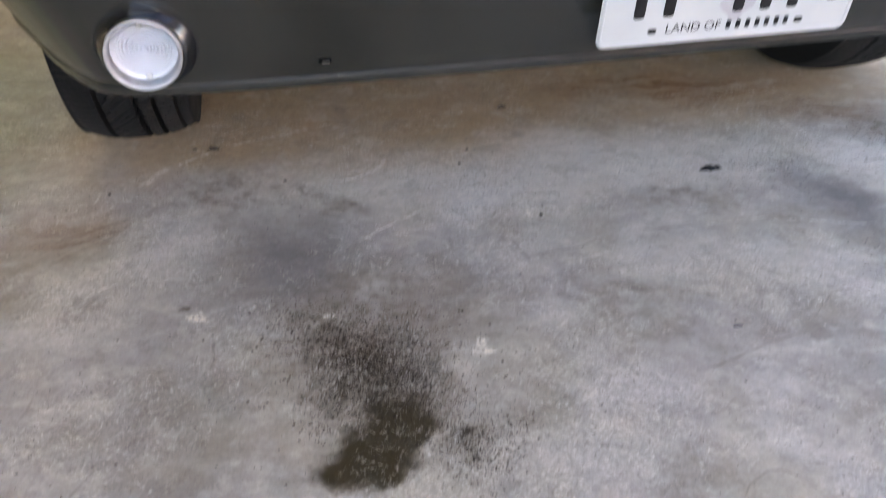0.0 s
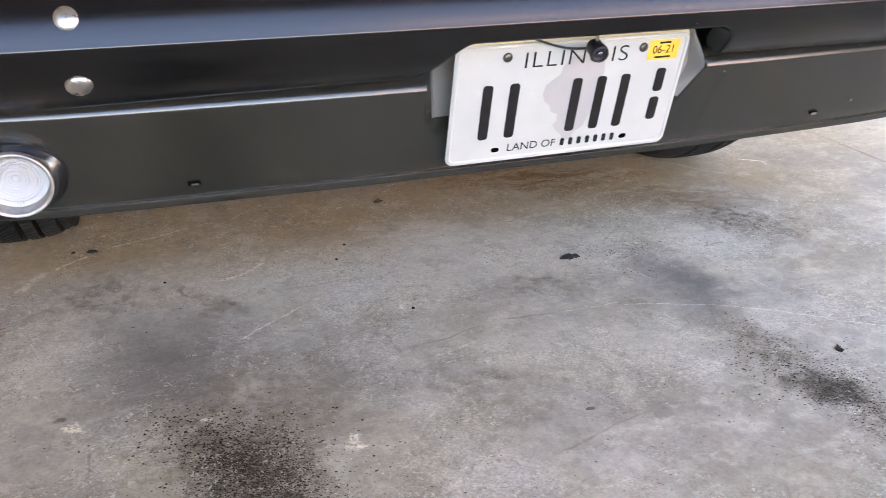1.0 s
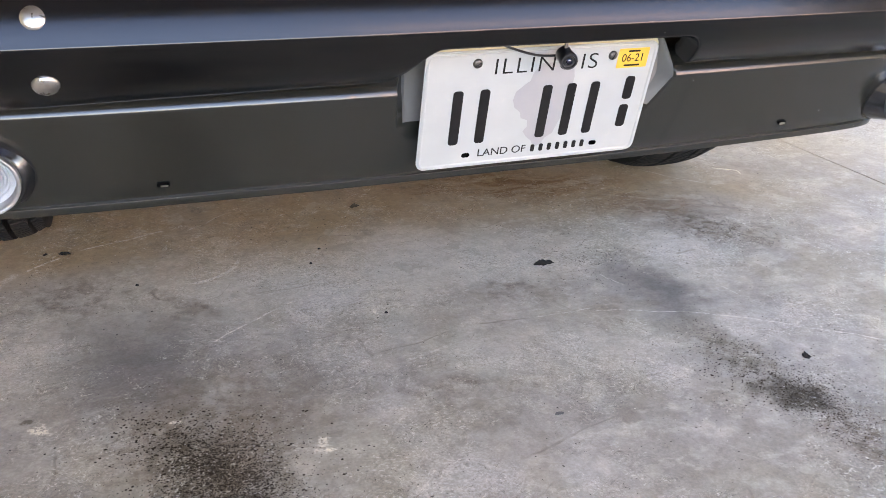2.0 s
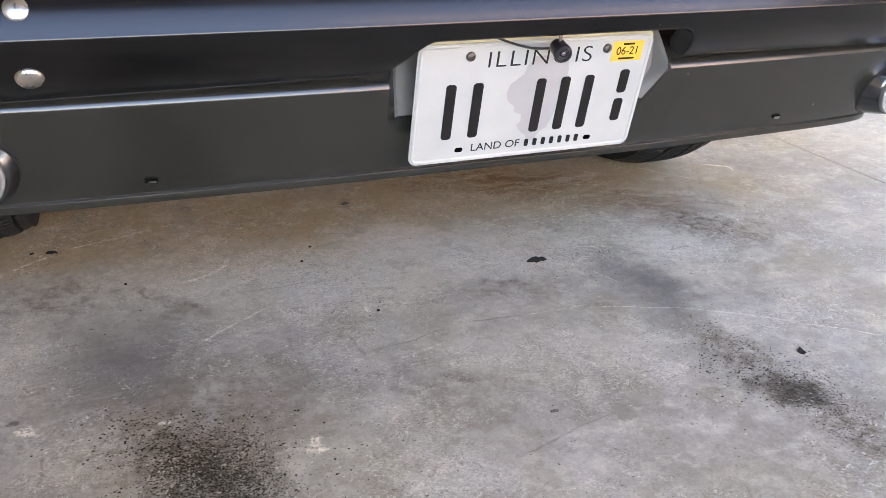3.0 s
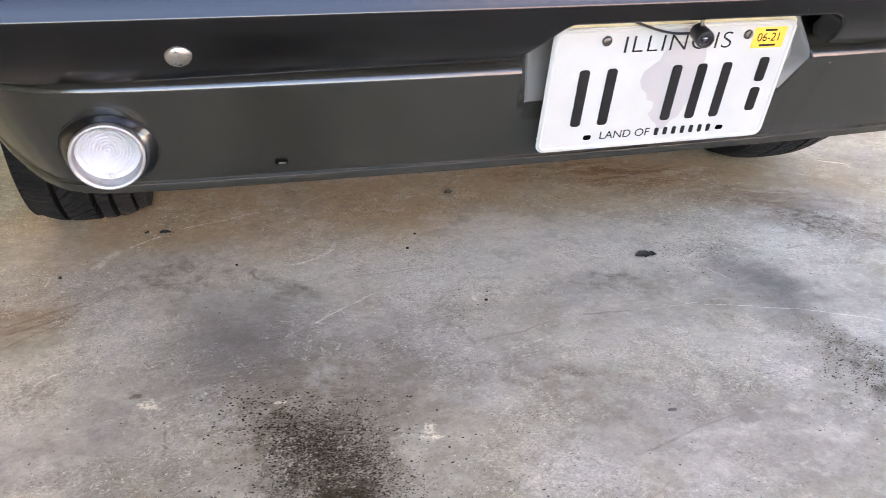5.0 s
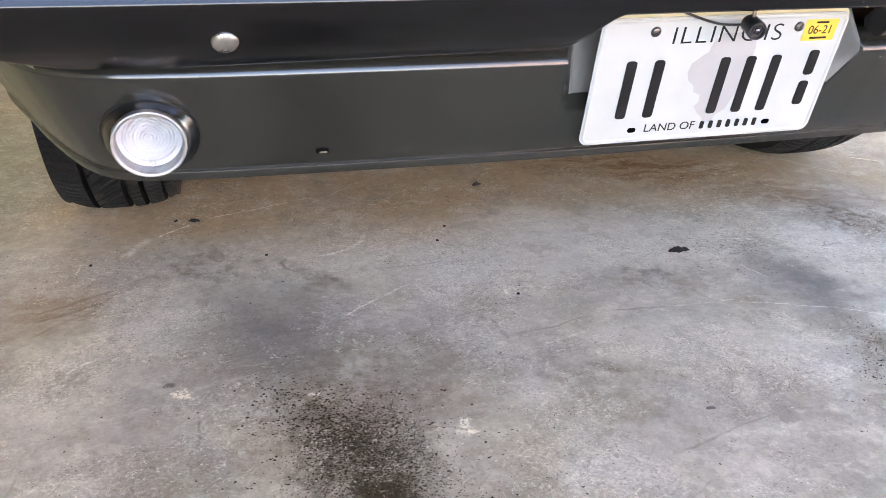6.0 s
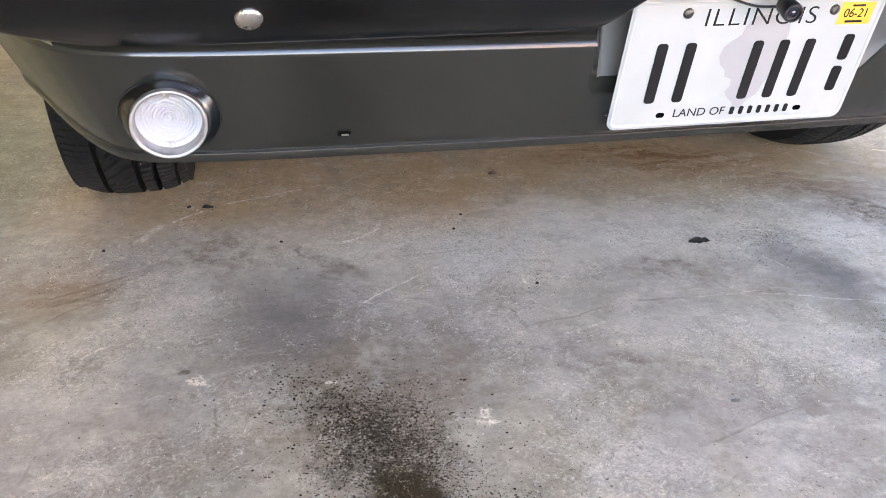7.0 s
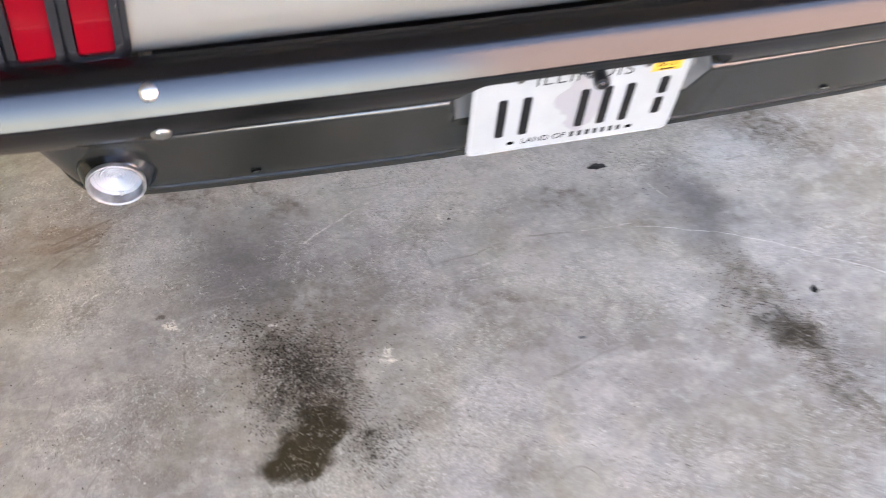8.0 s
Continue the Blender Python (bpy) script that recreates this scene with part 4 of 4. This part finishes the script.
def backup_camera():
    cam_m = Matrix.Translation((0.006, -0.034, 0.4850)) @ Matrix.Rotation(radians(90 + 14), 4, "X") @ Matrix.Rotation(radians(-7), 4, "Y") @ Matrix.Diagonal((0.92, 0.92, 0.95, 1))
    base = tagged(part("backup_camera", turned(bmesh.new(), [(0, -0.010), (0.0095, -0.010), (0.0105, -0.008), (0.0105, 0.006), (0.0112, 0.0065), (0.0112, 0.0125), (0.0104, 0.0140), (0.0082, 0.0142), (0.0076, 0.0120), (0.0058, 0.0115)], cam_m, 40), M_PLASTIC), "small black round reversing camera under the bumper", "camera")
    part("lens_ring", turned(bmesh.new(), [(0.0060, 0.0112), (0.0056, 0.0132), (0.0044, 0.0132), (0.0040, 0.0118)], cam_m, 32), M_PLASTIC, base, "", 30)
    part("lens", turned(bmesh.new(), [(0.0042, 0.0115), (0.0036, 0.0128), (0.0022, 0.0138), (0, 0.0142)], cam_m, 32), M_GLASSY, base, "dark glass lens", 60)
    part("bracket", box(bmesh.new(), 0.0040, 0.0080, -0.0345, -0.0325, 0.488, 0.508, 0.0005), M_SCREW, base, "thin metal bracket")
    bm = bmesh.new()
    tube(bm, smooth_line(((0.002, -0.026, 0.485), (-0.016, -0.018, 0.484), (-0.032, -0.016, 0.487), (-0.048, -0.014, 0.492), (-0.062, -0.008, 0.497), (-0.072, 0.004, 0.502)), 30), 0.0015)
    part("cable", bm, M_PLASTIC, base, "thin black cable")


backup_camera()


# ---------------------------------------------------------------- litter on the floor
def scrap(x, y, length, width, turn, label, material=None):
    """A curled dark flake."""
    rnd = random.Random(int(1000 * (x + 3)))
    rows = []
    for i in range(13):
        s = i / 12 * 2 - 1
        w = width * (1 - s * s) ** 0.6 * (0.75 + 0.40 * rnd.random()) + 0.0006
        drift, curl = width * 0.25 * (rnd.random() - 0.5), 0.002 + 0.006 * rnd.random()
        rows.append([(s * length / 2, drift + k * w / 2, 0.0004 + 0.16 * width * rnd.random() + curl * (width / 0.015) * max(0.0, k) ** 2 * (1 - s * s)) for k in (-1, -0.4, 0.2, 0.6, 1)])
    bm = bmesh.new()
    low = sheet(bm, rows)
    r = bmesh.ops.extrude_face_region(bm, geom=bm.faces[:])
    for v in [g for g in r["geom"] if isinstance(g, bmesh.types.BMVert)]:
        v.co.z += 0.0010
    ob = tagged(part("scrap", bm, material or M_LEAF), label, "debris", "scraps on the floor")
    zs = min(v.co.z for v in ob.data.vertices)
    ob.matrix_world = Matrix.Translation((x, y, -zs)) @ Matrix.Rotation(radians(turn), 4, "Z")


scrap(0.228, 0.367, 0.040, 0.011, -5, "curled black scrap lying on the concrete")
scrap(0.467, -0.053, 0.013, 0.012, 20, "small black crumb on the concrete")
scrap(-0.033, 0.746, 0.021, 0.010, 10, "flat dark brown flake on the concrete", M_BROWN)
scrap(-0.607, 0.684, 0.022, 0.006, -12, "thin dark flake on the concrete")
scrap(-0.640, 0.690, 0.009, 0.004, 30, "small dark flake on the concrete")
for x, y in ((-0.184, 0.503), (-0.775, 0.536), (-0.488, 0.512), (-0.108, 0.284), (-0.155, 0.560)):
    scrap(x, y, 0.0056, 0.0036, 40 * x, "tiny dark crumb on the concrete")

scrap(0.032, -0.058, 0.013, 0.0042, -4, "small flat grey flake on the concrete", M_FLAKE)

bm = bmesh.new()
tube(bm, smooth_line(((0.885, 0.722, 0.0012), (0.905, 0.706, 0.0016), (0.928, 0.690, 0.0012), (0.930, 0.676, 0.0014), (0.924, 0.662, 0.0012)), 20), 0.0008, 6)
tagged(part("straw", bm, M_STRAW), "bent pale dry straw on the concrete", "straw")


def grit(name, spots, label):
    """Loose dark grains, thickest in the middle of each spot."""
    rnd = np.random.RandomState(4)
    verts, faces = [], []
    for x, y, sx, sy, n, big in spots:
        for _ in range(n):
            cx, cy = rnd.normal(x, sx), rnd.normal(y, sy)
            r = big * (0.25 + 0.75 * rnd.rand() ** 2.5)
            a0, b = rnd.rand() * 6.28, len(verts)
            for k in range(5):
                a = a0 + k * 1.2566
                q = r * (0.7 + 0.5 * rnd.rand())
                verts.append((cx + q * math.cos(a), cy + q * math.sin(a) * 0.8, 0.0))
            verts.append((cx, cy, r * (0.35 + 0.3 * rnd.rand())))
            faces += [(b + k, b + (k + 1) % 5, b + 5) for k in range(5)]
    me = bpy.data.meshes.new(name)
    me.from_pydata(verts, [], faces)
    me.materials.append(M_GRIT)
    tagged(new(name, me), label, "grit", kind="stuff")


grit("grit", ((-0.432, -0.008, 0.024, 0.034, 2000, 0.0015), (-0.408, -0.060, 0.032, 0.036, 2800, 0.0014), (-0.425, 0.040, 0.045, 0.040, 800, 0.0012), (-0.372, -0.055, 0.036, 0.050, 900, 0.0013), (-0.505, 0.112, 0.020, 0.016, 70, 0.0026), (-0.435, 0.020, 0.062, 0.056, 380, 0.0024), (-0.390, -0.050, 0.066, 0.060, 300, 0.0023), (-0.515, 0.125, 0.045, 0.040, 60, 0.0020), (-0.478, 0.062, 0.034, 0.034, 260, 0.0024), (-0.452, 0.018, 0.030, 0.030, 260, 0.0023), (-0.462, 0.020, 0.012, 0.040, 240, 0.0018), (-0.465, 0.060, 0.030, 0.028, 140, 0.0018), (-0.376, -0.115, 0.024, 0.034, 800, 0.0014), (-0.342, -0.174, 0.018, 0.020, 420, 0.0017), (0.36, -0.01, 0.045, 0.055, 700, 0.0013), (0.36, -0.02, 0.040, 0.040, 60, 0.0024), (0.385, -0.118, 0.040, 0.034, 700, 0.0020), (0.345, -0.060, 0.040, 0.030, 160, 0.0022), (0.40, -0.19, 0.028, 0.06, 800, 0.0016), (0.66, 0.40, 0.10, 0.06, 300, 0.0016), (0.33, 0.36, 0.09, 0.07, 260, 0.0014), (0.0, 0.30, 0.6, 0.35, 900, 0.0010)), "loose dark grit scattered on the concrete floor")
